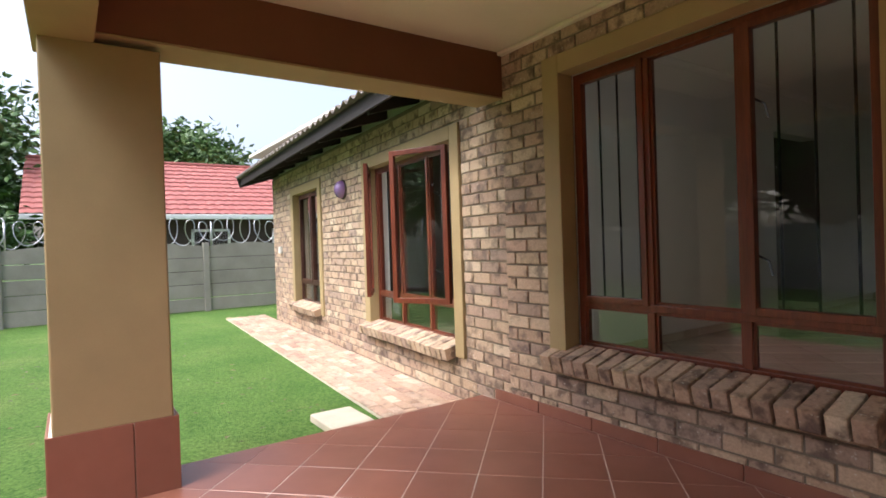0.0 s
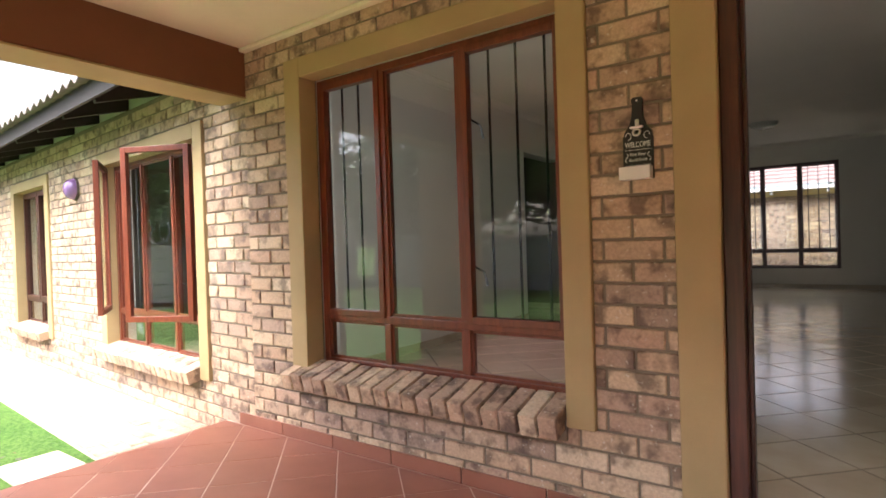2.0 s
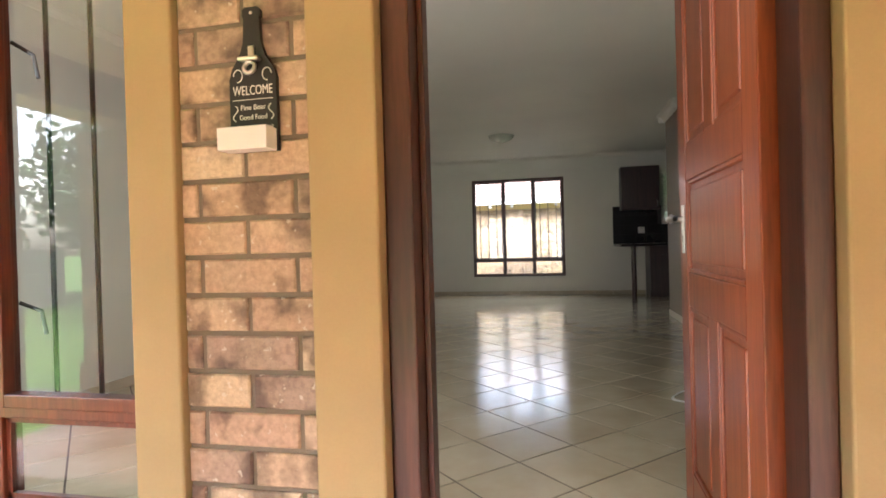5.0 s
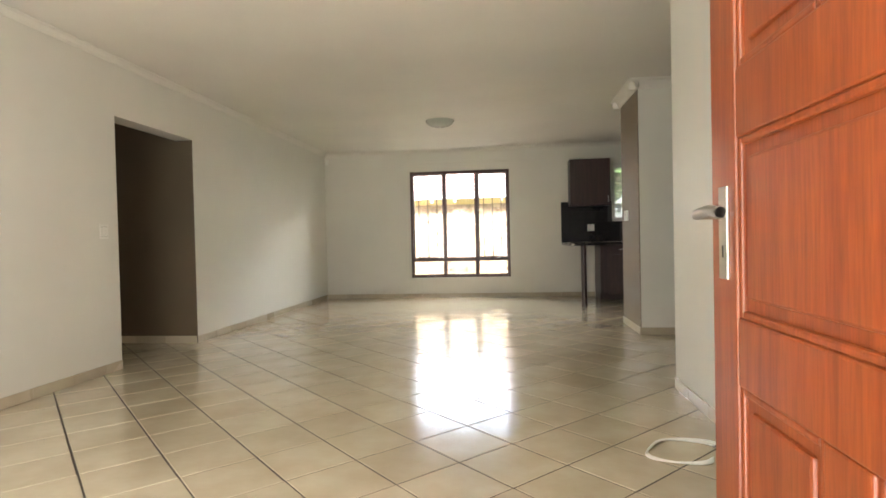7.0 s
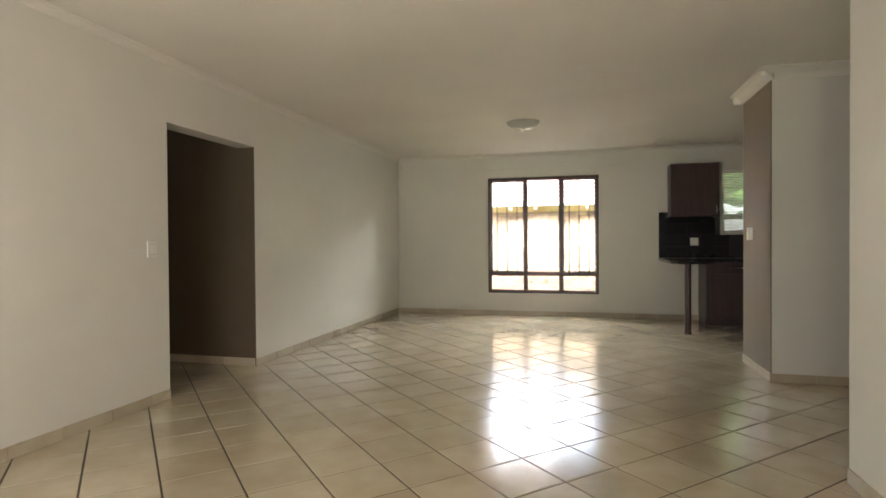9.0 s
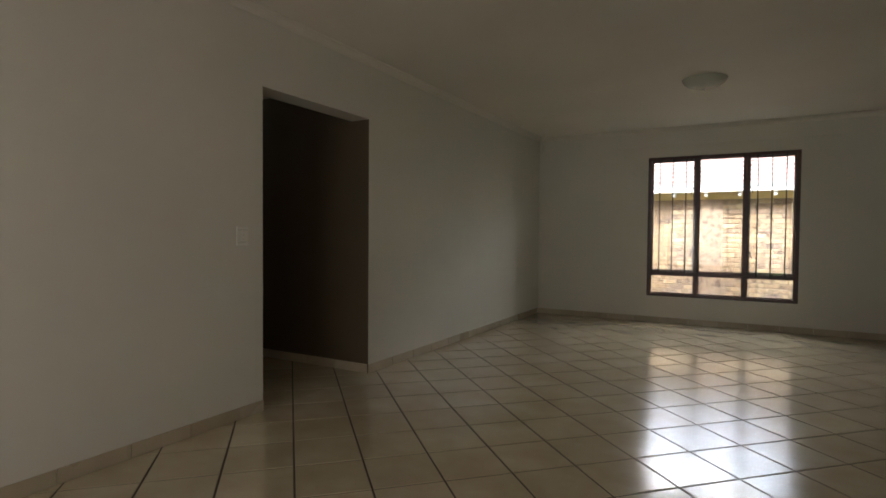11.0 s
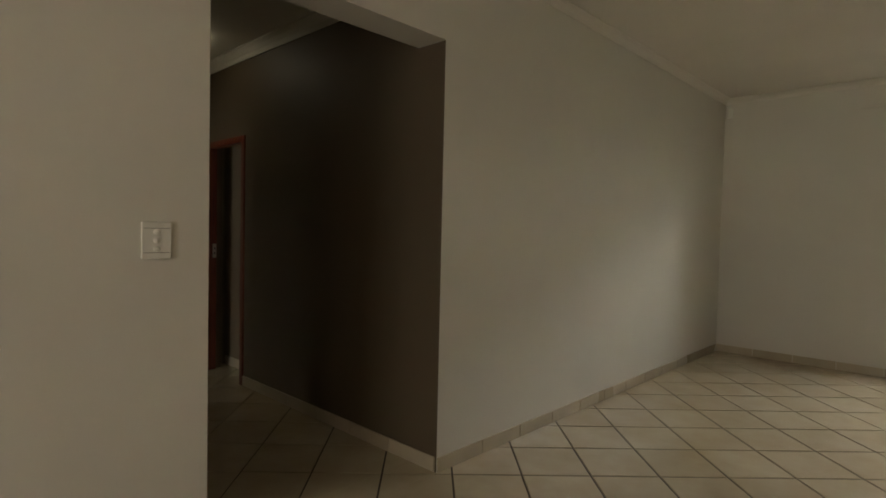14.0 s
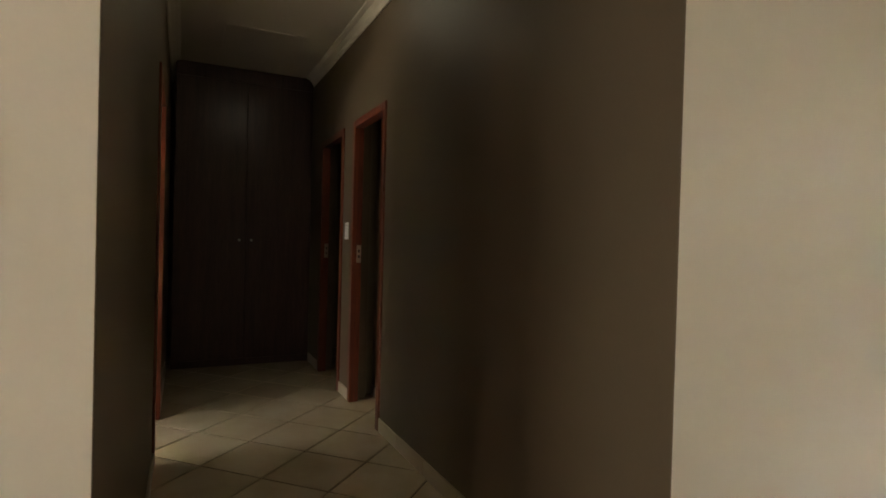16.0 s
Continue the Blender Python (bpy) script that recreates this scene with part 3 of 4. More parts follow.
# ---- inner walls ----
PY0, PY1 = 4.30, 5.485          # passage walls
structure(boxes("wall_left", [((XL - 0.2, 0.25, 0), (XL, PY0, CEILING)), ((XL - 0.2, PY1, 0), (XL, YB, CEILING)), ((XL - 0.2, PY0, 2.21), (XL, PY1, CEILING))], WHITE),
          "white painted living room wall with a passage opening", "wall")
structure(wall_with_holes("wall_back", -9.4, 3.4, -0.4, 2.9, [BWIN, KWIN], YB, YB + 0.12, WHITE), "white painted back wall with two windows", "wall")
structure(wall_with_holes("wall_back_outside", -9.4, 3.4, -0.4, 2.9, [BWIN, KWIN], YB + 0.12, YB + 0.24, MORTAR), "outer face of the back wall", "wall")
structure(boxes("wall_right", [((XR, 0.25, 0), (XR + 0.15, 3.83, CEILING))], WHITE), "white painted wall beside the entrance", "wall")
structure(boxes("wall_stub", [((0.078, 5.942, 0), (3.4, 6.80, CEILING))], WHITE), "white painted partition between dining area and kitchen", "wall")
structure(boxes("wall_stub_end", [((0.07, 5.943, 0), (0.0775, 6.80, CEILING))], TAUPE), "taupe painted end of the partition", "wall")
structure(boxes("wall_outer_right", [((3.4, 0.0, -0.4), (3.6, YB + 0.24, 2.9))], WHITE), "plain white end wall", "wall")
structure(boxes("ceiling", [((XL, 0.25, CEILING), (3.4, YB, CEILING + 0.05)), ((-12.0, 0.2, CEILING), (XL - 0.2, YB, CEILING + 0.05)), ((-0.85, 0.13, CEILING), (-0.84, 0.14, CEILING + 0.01))], CEIL),
          "white painted ceiling", "ceiling")


def cornice(name, runs, z, s=0.085):
    """A cove running along walls: each run is (x0, y0, x1, y1, nx, ny), with the way into the room."""
    vs, fs = [], []
    prof = [(0, 0.0), (0, -s), (s * 0.12, -s), (s * 0.3, -s * 0.62), (s * 0.62, -s * 0.3), (s, -s * 0.12), (s, 0)]
    for x0, y0, x1, y1, nx, ny in runs:
        n = len(vs)
        for (px, py) in ((x0, y0), (x1, y1)):
            vs += [(px + nx * a, py + ny * a, z + b) for a, b in prof]
        k = len(prof)
        fs += [(n + i, n + i + 1, n + k + i + 1, n + k + i) for i in range(k - 1)]
    return structure(mesh_ob(name, vs, fs, CEIL), "white coved cornice", "cornice")


cornice("cornice", [(0.07, 5.86, 0.07, 6.88, -1, 0), (-0.015, 5.942, 3.4, 5.942, 0, -1), (-0.015, 6.80, 3.4, 6.80, 0, 1)], CEILING - 0.001, 0.10)
cornice("room_cornice", [(XL, 0.25, XL, YB, 1, 0), (XL, YB, 3.4, YB, 0, -1), (XL, 0.25, XR, 0.25, 0, 1), (XR, 0.25, XR, 3.83, -1, 0)], CEILING - 0.001, 0.055)

# passage
PC = 2.60
structure(wall_with_holes("wall_passage_right", -9.4, XL - 0.2, 0, CEILING, [(-7.50, -6.83, 0, 1.95), (-8.45, -7.75, 0, 1.95)], PY1, PY1 + 0.12, TAUPE_SHADED), "taupe passage wall with two doorways, shade put into its colour", "wall")
structure(wall_with_holes("wall_passage_left", -9.4, XL - 0.2, 0, CEILING, [(-7.55, -6.72, 0, 1.95)], PY0 - 0.12, PY0, TAUPE_SHADED), "taupe passage wall with a doorway, shade put into its colour", "wall")
structure(boxes("opening_lining", [((XL - 0.2, PY1 - 0.002, 0), (XL - 0.001, PY1 + 0.001, 2.208)), ((XL - 0.2, PY0 - 0.001, 0), (XL - 0.001, PY0 + 0.002, 2.208))], TAUPE_SHADED), "taupe sides of the passage opening, shade put into their colour", "wall")
structure(boxes("passage_ceiling", [((-9.4, PY0, PC), (XL - 0.2, PY1, PC + 0.04))], CEIL), "white passage ceiling", "ceiling")
cornice("passage_cornice", [(-9.4, PY1, XL - 0.2, PY1, 0, -1), (-9.4, PY0, XL - 0.2, PY0, 0, 1)], PC - 0.001, 0.075)
structure(boxes("wall_bedroom", [((-9.6, 0.75, 0), (-9.4, YB, CEILING)), ((-7.6, 5.69, 0), (-6.5, 5.75, CEILING)), ((-7.6, 7.0, 0), (XL - 0.2, 7.1, CEILING)), ((-7.69, 5.605, 0), (-7.6, 7.1, CEILING))], TAUPE),
          "taupe painted walls of the rooms off the passage", "wall")
structure(boxes("wall_bedroom_far", [((-11.8, 0.85, -0.4), (-11.65, 9.9, 2.72))], WHITE), "plain end wall of the bedroom wing", "wall")


def door_lining(x0, x1, y0, y1, plate=True):
    t = thing("door_frame", "red-brown timber inner door frame", "door frame", kind="structure")
    w = 0.05
    ya, yb = (y0 - 0.012, y0 + 0.055) if y0 > 5 else (y1 - 0.055, y1 + 0.012)
    boxes("jamb", [((x0, ya, 0), (x0 + w, yb, 1.95))], RED_WOOD, t, 0.004)
    boxes("jamb", [((x1 - w, ya, 0), (x1, yb, 1.95))], RED_WOOD, t, 0.004)
    boxes("head", [((x0 + w, ya, 1.90), (x1 - w, yb, 1.95))], RED_WOOD, t, 0.004)
    if plate:
        boxes("strike_plate", [((x0 + w, y0 + 0.02, 0.97), (x0 + w + 0.003, y0 + 0.05, 1.09))], CHROME, t)
        boxes("strike_hole", [((x0 + w + 0.001, y0 + 0.03, 1.0), (x0 + w + 0.0036, y0 + 0.042, 1.02)), ((x0 + w + 0.001, y0 + 0.03, 1.04), (x0 + w + 0.0036, y0 + 0.042, 1.06))], BLACK, t)


door_lining(-7.50, -6.83, PY1, PY1 + 0.12)
door_lining(-8.45, -7.75, PY1, PY1 + 0.12)
door_lining(-7.55, -6.72, PY0 - 0.12, PY0)

# ---- built-in cupboard at the end of the passage ----
cup = thing("built_in_cupboard", "dark brown built-in cupboard with two tall doors and small knobs", "cupboard", (-8.85, 4.91, 0))
boxes("carcass", [((-0.5, -0.57, 0.002), (-0.022, 0.57, PC - 0.005))], CUPBOARD, cup)
boxes("plinth", [((-0.02, -0.57, 0.002), (-0.012, 0.57, 0.06))], CUPBOARD, cup)
for a, b in ((-0.565, -0.0025), (0.0025, 0.565)):
    boxes("door", [((-0.02, a, 0.065), (0.0, b, 2.47))], CUPBOARD, cup, 0.002)
boxes("top_panel", [((-0.02, -0.565, 2.474), (0.0, 0.565, PC - 0.01))], CUPBOARD, cup, 0.002)
for y in (-0.05, 0.05):
    lathe("knob", [(0.0, 0.024), (0.009, 0.022), (0.012, 0.015), (0.006, 0.006), (0.006, 0)], CHROME, cup, 16, pose(0, y, 1.10, 0, 90, 0))

# ---- windows at the back ----
structure(boxes("window_reveal", [((BWIN[0] - 0.02, YB - 0.003, BWIN[2] - 0.035), (BWIN[1] + 0.02, YB + 0.10, BWIN[2] - 0.001))], WHITE, bev=0.003), "white plastered inner window sill", "window sill")
window("window", BWIN, YB + 0.012, (BWIN[0] + 0.635, BWIN[1] - 0.60), 0.70, {0: 3, 2: 3}, label="dark timber living room window with burglar bars", frame_mat=DARK_FRAME, flip=-1)
window("window", KWIN, YB + 0.045, ((KWIN[0] + KWIN[1]) / 2,), 1.6, {}, label="dark timber kitchen window", frame_mat=DARK_FRAME, flip=-1)
blind = thing("venetian_blind", "white slatted blind lowered over the kitchen window", "blind", (KWIN[0], YB + 0.02, 0))
boxes("head_rail", [((0.0, -0.012, 2.275), (1.02, 0.02, 2.31))], PLASTIC, blind, 0.003)
bm = bmesh.new()
add_box(bm, (0.0, -0.011, -0.0006), (1.02, 0.011, 0.0006), 0.0, pose(0, 0, 0, 62))
slat = bm_ob("slat", bm, PLASTIC, blind)
slat.location = (0, 0, 1.335)
for i in range(1, 38):
    s = slat.copy()
    scene.collection.objects.link(s)
    s.parent = blind
    s.location = (0, 0, 1.335 + i * 0.025)
rods("ladder_cord", [((u, -0.012, 1.33), (u, -0.012, 2.28)) for u in (0.15, 0.51, 0.87)], 0.0012, PLASTIC, blind, 6)
rail = thing("curtain_rail", "white painted curtain rail above the window", "curtain rail", (-2.2, YB - 0.004, 2.475))
boxes("track", [((-1.33, -0.018, -0.012), (1.36, 0.002, 0.012))], WHITE, rail, 0.003)
for u in (-1.2, -0.4, 0.4, 1.2):
    boxes("bracket", [((u - 0.012, -0.014, -0.016), (u + 0.012, 0.003, 0.018))], WHITE, rail, 0.002)

# ---- kitchen ----
structure(boxes("splashback", [((-0.37, YB - 0.009, 0.965), (3.39, YB - 0.001, 1.32)), ((-0.37, YB - 0.009, 1.32), (KWIN[0] - 0.01, YB - 0.001, 1.68))], BLACK), "black tiled kitchen splashback bed", "splashback")
splash = bpy.data.objects["splashback"]
for i in range(5):
    for j in range(4):
        a, c = -0.368 + i * 0.203, 0.967 + j * 0.18
        if not (a > 0.4 and j > 1):
            boxes("tile", [((a, YB - 0.015, c), (a + 0.2, YB - 0.009, c + 0.177))], BLACK_TILE, splash)
wall_cab = thing("wall_cupboard", "dark brown kitchen wall cupboard", "cupboard", (-0.24, YB, 1.60))
boxes("body", [((0.0, -0.32, 0), (0.68, -0.012, 0.80))], DARK_WOOD, wall_cab, 0.002)
boxes("door", [((0.003, -0.34, 0.003), (0.677, -0.322, 0.797))], DARK_WOOD, wall_cab, 0.003)
tube("handle", [(0.635, -0.34, 0.05), (0.635, -0.365, 0.06), (0.635, -0.365, 0.15), (0.635, -0.34, 0.16)], 0.005, CHROME, wall_cab)
bar = thing("breakfast_bar", "black granite breakfast bar top on one round dark leg", "counter", (-0.37, YB, 0))
bm = bmesh.new()
vs = [(0.0, -0.02), (0.0, -1.25), (0.06, -1.42), (0.2, -1.5), (0.36, -1.42), (0.56, -1.2), (0.56, -0.66), (3.7, -0.66), (3.7, -0.02)]
top = [bm.verts.new((x, y, 0.962)) for x, y in vs]
bot = [bm.verts.new((x, y, 0.925)) for x, y in vs]
bm.faces.new(top)
bm.faces.new(bot[::-1])
for i in range(len(vs)):
    j = (i + 1) % len(vs)
    bm.faces.new((top[i], bot[i], bot[j], top[j]))
bm_ob("worktop", bm, GRANITE, bar)
bm = bmesh.new()
cyl(bm, (0.19, -1.42, 0.001), (0.19, -1.42, 0.925), 0.04, seg=24)
cyl(bm, (0.19, -1.42, 0.001), (0.19, -1.42, 0.03), 0.048, seg=24)
bm_ob("leg", bm, DARK_WOOD, bar, smooth=False)
for k in range(4):
    base = thing("base_cupboard", "dark brown kitchen base cupboard with drawer", "cupboard", (0.205 + k * 0.8, YB, 0), "kitchen base cupboards")
    boxes("body", [((0.0, -0.58, 0.1), (0.797, -0.01, 0.922))], DARK_WOOD, base, 0.002)
    boxes("plinth", [((0.0, -0.53, 0.001), (0.797, -0.02, 0.099))], DARK_WOOD, base)
    boxes("drawer", [((0.004, -0.60, 0.76), (0.793, -0.582, 0.915))], DARK_WOOD, base, 0.002)
    boxes("door", [((0.004, -0.60, 0.105), (0.793, -0.582, 0.752))], DARK_WOOD, base, 0.002)
    tube("handle", [(0.32, -0.6, 0.84), (0.32, -0.625, 0.84), (0.48, -0.625, 0.84), (0.48, -0.6, 0.84)], 0.005, CHROME, base)


def switch(name, at, turn, w, h, keys, label):
    t = thing(name, label, "switch", at)
    t.rotation_euler = (0, 0, radians(turn))
    bm = bmesh.new()
    add_box(bm, (-w / 2, -0.01, -h / 2), (w / 2, -0.0005, h / 2), 0.003)
    bm_ob("plate", bm, PLASTIC, t)
    boxes("groove", [((-w / 2 + 0.006, -0.0106, h / 2 - 0.022), (w / 2 - 0.006, -0.0099, h / 2 - 0.020))], CONCRETE, t)
    boxes("groove", [((-w / 2 + 0.006, -0.0106, -h / 2 + 0.020), (w / 2 - 0.006, -0.0099, -h / 2 + 0.022))], CONCRETE, t)
    for x, z in keys:
        lathe("rocker", [(0.0, 0.004), (0.0095, 0.003), (0.012, 0)], PLASTIC, t, 20, pose(x, -0.0098, z, 90, 0, 0) @ Matrix.Diagonal((1, 0.75, 1, 1)))
    return t


switch("light_switch", (XL, 4.126, 1.20), 90, 0.092, 0.122, ((0, 0.028), (0, 0.0), (0, -0.028)), "white plastic three-rocker light switch on the wall")
switch("light_switch", (0.07, 6.61, 1.30), -90, 0.075, 0.12, ((0, 0.02), (0, -0.02)), "white plastic light switch on the taupe partition")
switch("light_switch", (0.07, 6.50, 1.30), -90, 0.075, 0.12, ((0, 0.02), (0, -0.02)), "white plastic light switch on the taupe partition")
switch("wall_socket", (0.145, YB - 0.016, 1.22), 0, 0.12, 0.12, ((-0.02, -0.02), (0.02, -0.02), (0, 0.02)), "white plastic wall socket on the black splashback")
switch("light_switch", (-7.62, PY1 - 0.001, 1.19), 0, 0.075, 0.12, ((0, 0.02), (0, -0.02)), "white plastic light switch beside the inner door")


def ceiling_lamp(at, r, shade_mat, label):
    t = thing("ceiling_lamp", label, "ceiling lamp", at)
    lathe("bowl", [(0.0, -0.098), (r * 0.35, -0.093), (r * 0.65, -0.075), (r * 0.88, -0.045), (r, -0.01), (r, -0.004), (r * 0.9, -0.004)], shade_mat, t, 40)
    lathe("base", [(0.0, -0.03), (r * 0.6, -0.03), (r * 0.6, 0.0)], WHITE_TRIM, t, 24)
    lathe("finial", [(0.0, -0.115), (0.008, -0.112), (0.011, -0.103), (0.006, -0.096)], CHROME, t, 16)
    return t


ceiling_lamp((-2.23, 7.45, CEILING), 0.20, OPAL, "round frosted glass ceiling lamp, switched off")
ceiling_lamp((-6.85, 4.98, PC), 0.19, LIT, "round frosted glass ceiling lamp, lit, in the passage")
structure(boxes("ceiling_hatch", [((-8.45, 4.66, PC - 0.008), (-7.85, 5.22, PC - 0.001))], CEIL, bev=0.002), "flush ceiling hatch in the passage", "hatch")
pir = thing("motion_detector", "small white motion detector in the room corner", "detector", (XL + 0.06, YB - 0.06, 2.56))
bm = bmesh.new()
add_box(bm, (-0.03, -0.022, -0.055), (0.03, 0.022, 0.045), 0.01, pose(0, 0, 0, 0, 0, 45))
bm_ob("body", bm, PLASTIC, pir)
rods("bracket", [((0, 0, 0.04), (-0.035, 0.035, 0.07))], 0.008, PLASTIC, pir)
cable = thing("loose_cable", "coil of white cable lying on the tiled floor", "cable", (-0.50, 2.66, FLOOR + 0.006))
for ph in (0.0, 0.5, 1.0):
    tube("cable_loop", [(0.17 * math.cos(a) * (1 + 0.1 * ph) + 0.02 * math.sin(3 * a), 0.155 * math.sin(a + 0.3 * ph), 0.001 + 0.006 * ph) for a in [0.25 + i * 0.19 for i in range(28)]], 0.004, PLASTIC, cable)
tube("plug_end", [(0.165, 0.06, 0.002), (0.19, 0.075, 0.003)], 0.007, BLACK, cable)


# ---- wall sign ----
def wall_sign():
    t = thing("bottle_sign", "black bottle-shaped welcome sign with opener and white cap box", "sign", (-2.035, -0.006, 1.26))
    out = [(-0.058, 0.0), (0.058, 0.0), (0.058, 0.165), (0.05, 0.19), (0.032, 0.215), (0.022, 0.245), (0.019, 0.30), (0.022, 0.305), (0.022, 0.318), (0.016, 0.325)]
    out = out + [(-x, z) for x, z in out[:1:-1]]
    bm = bmesh.new()
    f = [bm.verts.new((x, -0.012, z)) for x, z in out]
    b = [bm.verts.new((x, 0.0, z)) for x, z in out]
    bm.faces.new(f)
    bm.faces.new(b[::-1])
    for i in range(len(out)):
        j = (i + 1) % len(out)
        bm.faces.new((f[i], b[i], b[j], f[j]))
    bm_ob("board", bm, SIGN_BLACK, t)
    for txt, size, z, wide in (("WELCOME", 0.030, 0.128, 0.098), ("Fine Beer", 0.0165, 0.094, 0.062), ("Good Food", 0.0165, 0.072, 0.068), ("ALWAYS SERVED HERE", 0.009, 0.051, 0.10)):
        cu = bpy.data.curves.new("lettering", "FONT")
        cu.body, cu.size, cu.align_x, cu.extrude = txt, size, "CENTER", 0.0004
        tmp = bpy.data.objects.new("lettering", cu)
        scene.collection.objects.link(tmp)
        me = bpy.data.meshes.new_from_object(tmp.evaluated_get(bpy.context.evaluated_depsgraph_get()))
        bpy.data.objects.remove(tmp)
        me.materials.clear()
        me.materials.append(SIGN_WHITE)
        o = new("lettering", me)
        o.parent = t
        w = max(v.co.x for v in me.vertices) - min(v.co.x for v in me.vertices)
        o.matrix_local = pose(0, -0.0128, z, 90, 0, 0) @ Matrix.Diagonal((wide / w, 1, 1, 1))
    boxes("rule", [((-0.05, -0.0128, 0.1165), (0.05, -0.0122, 0.1178))], SIGN_WHITE, t)
    for s in (-1, 1):
        tube("scroll", [(s * (0.044 + 0.006 * math.sin(a)), -0.0126, 0.070 + 0.035 * a / 6.3) for a in [i * 0.42 for i in range(16)]], 0.0011, SIGN_WHITE, t, res=1)
        tube("scroll", [(s * (0.036 + 0.011 * math.cos(a)), -0.0126, 0.172 + 0.014 * math.sin(a)) for a in [i * 0.35 for i in range(15)]], 0.0012, SIGN_WHITE, t, res=1)
    # opener: a ring with a lip
    lathe("opener", [(0.010, -0.004), (0.015, -0.005), (0.0185, 0.0), (0.015, 0.005), (0.010, 0.004), (0.010, -0.004)], CHROME, t, 24, pose(0, -0.024, 0.185, 78, 0, 0))
    bm = bmesh.new()
    add_box(bm, (-0.026, -0.034, 0.199), (0.026, -0.013, 0.209), 0.005)
    add_box(bm, (-0.008, -0.017, 0.205), (0.008, -0.012, 0.237), 0.003)
    bm_ob("opener_lip", bm, CHROME, t)
    lathe("screw", [(0, 0.003), (0.003, 0.002), (0.004, 0)], CHROME, t, 12, pose(0, -0.012, 0.312, 90, 0, 0))
    boxes("cap_box", [((-0.064, -0.058, -0.002), (0.056, -0.0121, 0.048))], WHITE_TRIM, t, 0.002)


wall_sign()

# ---- wing: wall lamp, eaves, roof ----
lamp = thing("wall_lamp", "round purple bulkhead lamp on the brick wall", "wall lamp")
lamp.matrix_world = WING @ pose(-3.43, -0.002, 1.74)
lathe("base", [(0.0, 0.02), (0.115, 0.02), (0.125, 0.01), (0.125, 0.0)], DARK_WALL, lamp, 32, pose(0, 0, 0, 90))
lathe("globe", [(0.0, 0.11), (0.05, 0.104), (0.09, 0.08), (0.11, 0.045), (0.112, 0.018)], PURPLE, lamp, 32, pose(0, 0, 0, 90))
bx = thing("junction_box", "small white box on the brick wall", "junction box")
bx.matrix_world = WING @ pose(-6.72, 0, 1.0)
boxes("cover", [((-0.07, -0.04, -0.06), (0.07, 0.0, 0.06))], PLASTIC, bx, 0.006)


def wing_roof():
    t = thing("wing_roof", "grey-brown corrugated tile roof with dark timber eaves", "roof", kind="structure")
    t.matrix_world = WING
    x0, x1, ye, ze, slope = -7.95, -0.29, -0.48, 2.36, math.tan(radians(17))
    # wavy covering with an overlapping step at every course
    pitch, amp = 0.20, 0.026
    n = int((x1 - x0) / pitch * 8)
    vs, fs = [], []
    rows = [(-0.05, 0.02)] + [(0.34 * k + d, h) for k in range(1, 12) for d, h in ((-0.001, -0.012), (0.0, 0.018))]
    for dy, dz in rows:
        for i in range(n + 1):
            x = x0 + (x1 - x0) * i / n
            vs.append((x, ye + dy, ze + 0.05 + slope * dy + dz + amp * math.sin(2 * math.pi * (x - x0) / pitch)))
    k = n + 1
    for j in range(len(rows) - 1):
        for i in range(n):
            fs.append((j * k + i, j * k + i + 1, (j + 1) * k + i + 1, (j + 1) * k + i))
    ob = mesh_ob("roof_tiles", vs, fs, ROOF_GREY, t, smooth=True)
    so = ob.modifiers.new("thick", "SOLIDIFY")
    so.thickness, so.offset = 0.014, -1
    boxes("fascia", [((x0 + 0.05, ye + 0.03, ze - 0.10), (x1, ye + 0.055, ze + 0.045))], DARK_TIMBER, t)
    bm = bmesh.new()
    u = x0 + 0.3
    while u < x1:
        add_box(bm, (u - 0.025, 0.0, -0.075), (u + 0.025, 1.6, 0.06), 0.0, pose(0, ye + 0.056, ze - 0.045, 17))
        u += 0.76
    bm_ob("rafters", bm, DARK_TIMBER, t)
    bm = bmesh.new()
    add_box(bm, (x0 + 0.06, 0.0, -0.005), (x1, 4.0, 0.005), 0.0, pose(0, ye + 0.05, ze + 0.018, 17))
    bm_ob("under_boarding", bm, DARK_TIMBER, t)
    bm = bmesh.new()
    add_box(bm, (x0 + 0.03, -0.04, -0.13), (x0 + 0.058, 4.0, 0.07), 0.0, pose(0, ye + 0.02, ze - 0.005, 17))
    bm_ob("barge_board", bm, DARK_TIMBER, t)


wing_roof()
# Roof out of view, added to keep sky light off the ceilings and porch.
roof = thing("unseen_house_roof", "unseen grey-brown roof added over the house to block sky light", "roof", kind="structure")
mesh_ob("covering", [(-4.55, -3.0, 2.66), (1.9, -3.0, 2.66), (1.9, 4.5, 4.6), (-4.55, 4.5, 4.6), (1.9, 11.5, 2.75), (-4.55, 11.5, 2.75)], [(0, 1, 2, 3), (3, 2, 4, 5)], ROOF_GREY, roof)
boxes("roof_slab", [((-11.3, 4.0, 2.82), (-4.56, 10.3, 2.88)), ((1.91, -0.4, 2.95), (4.0, 10.3, 3.0)), ((-4.5, -2.9, 2.63), (1.9, 0.3, 2.66))], ROOF_GREY, roof)


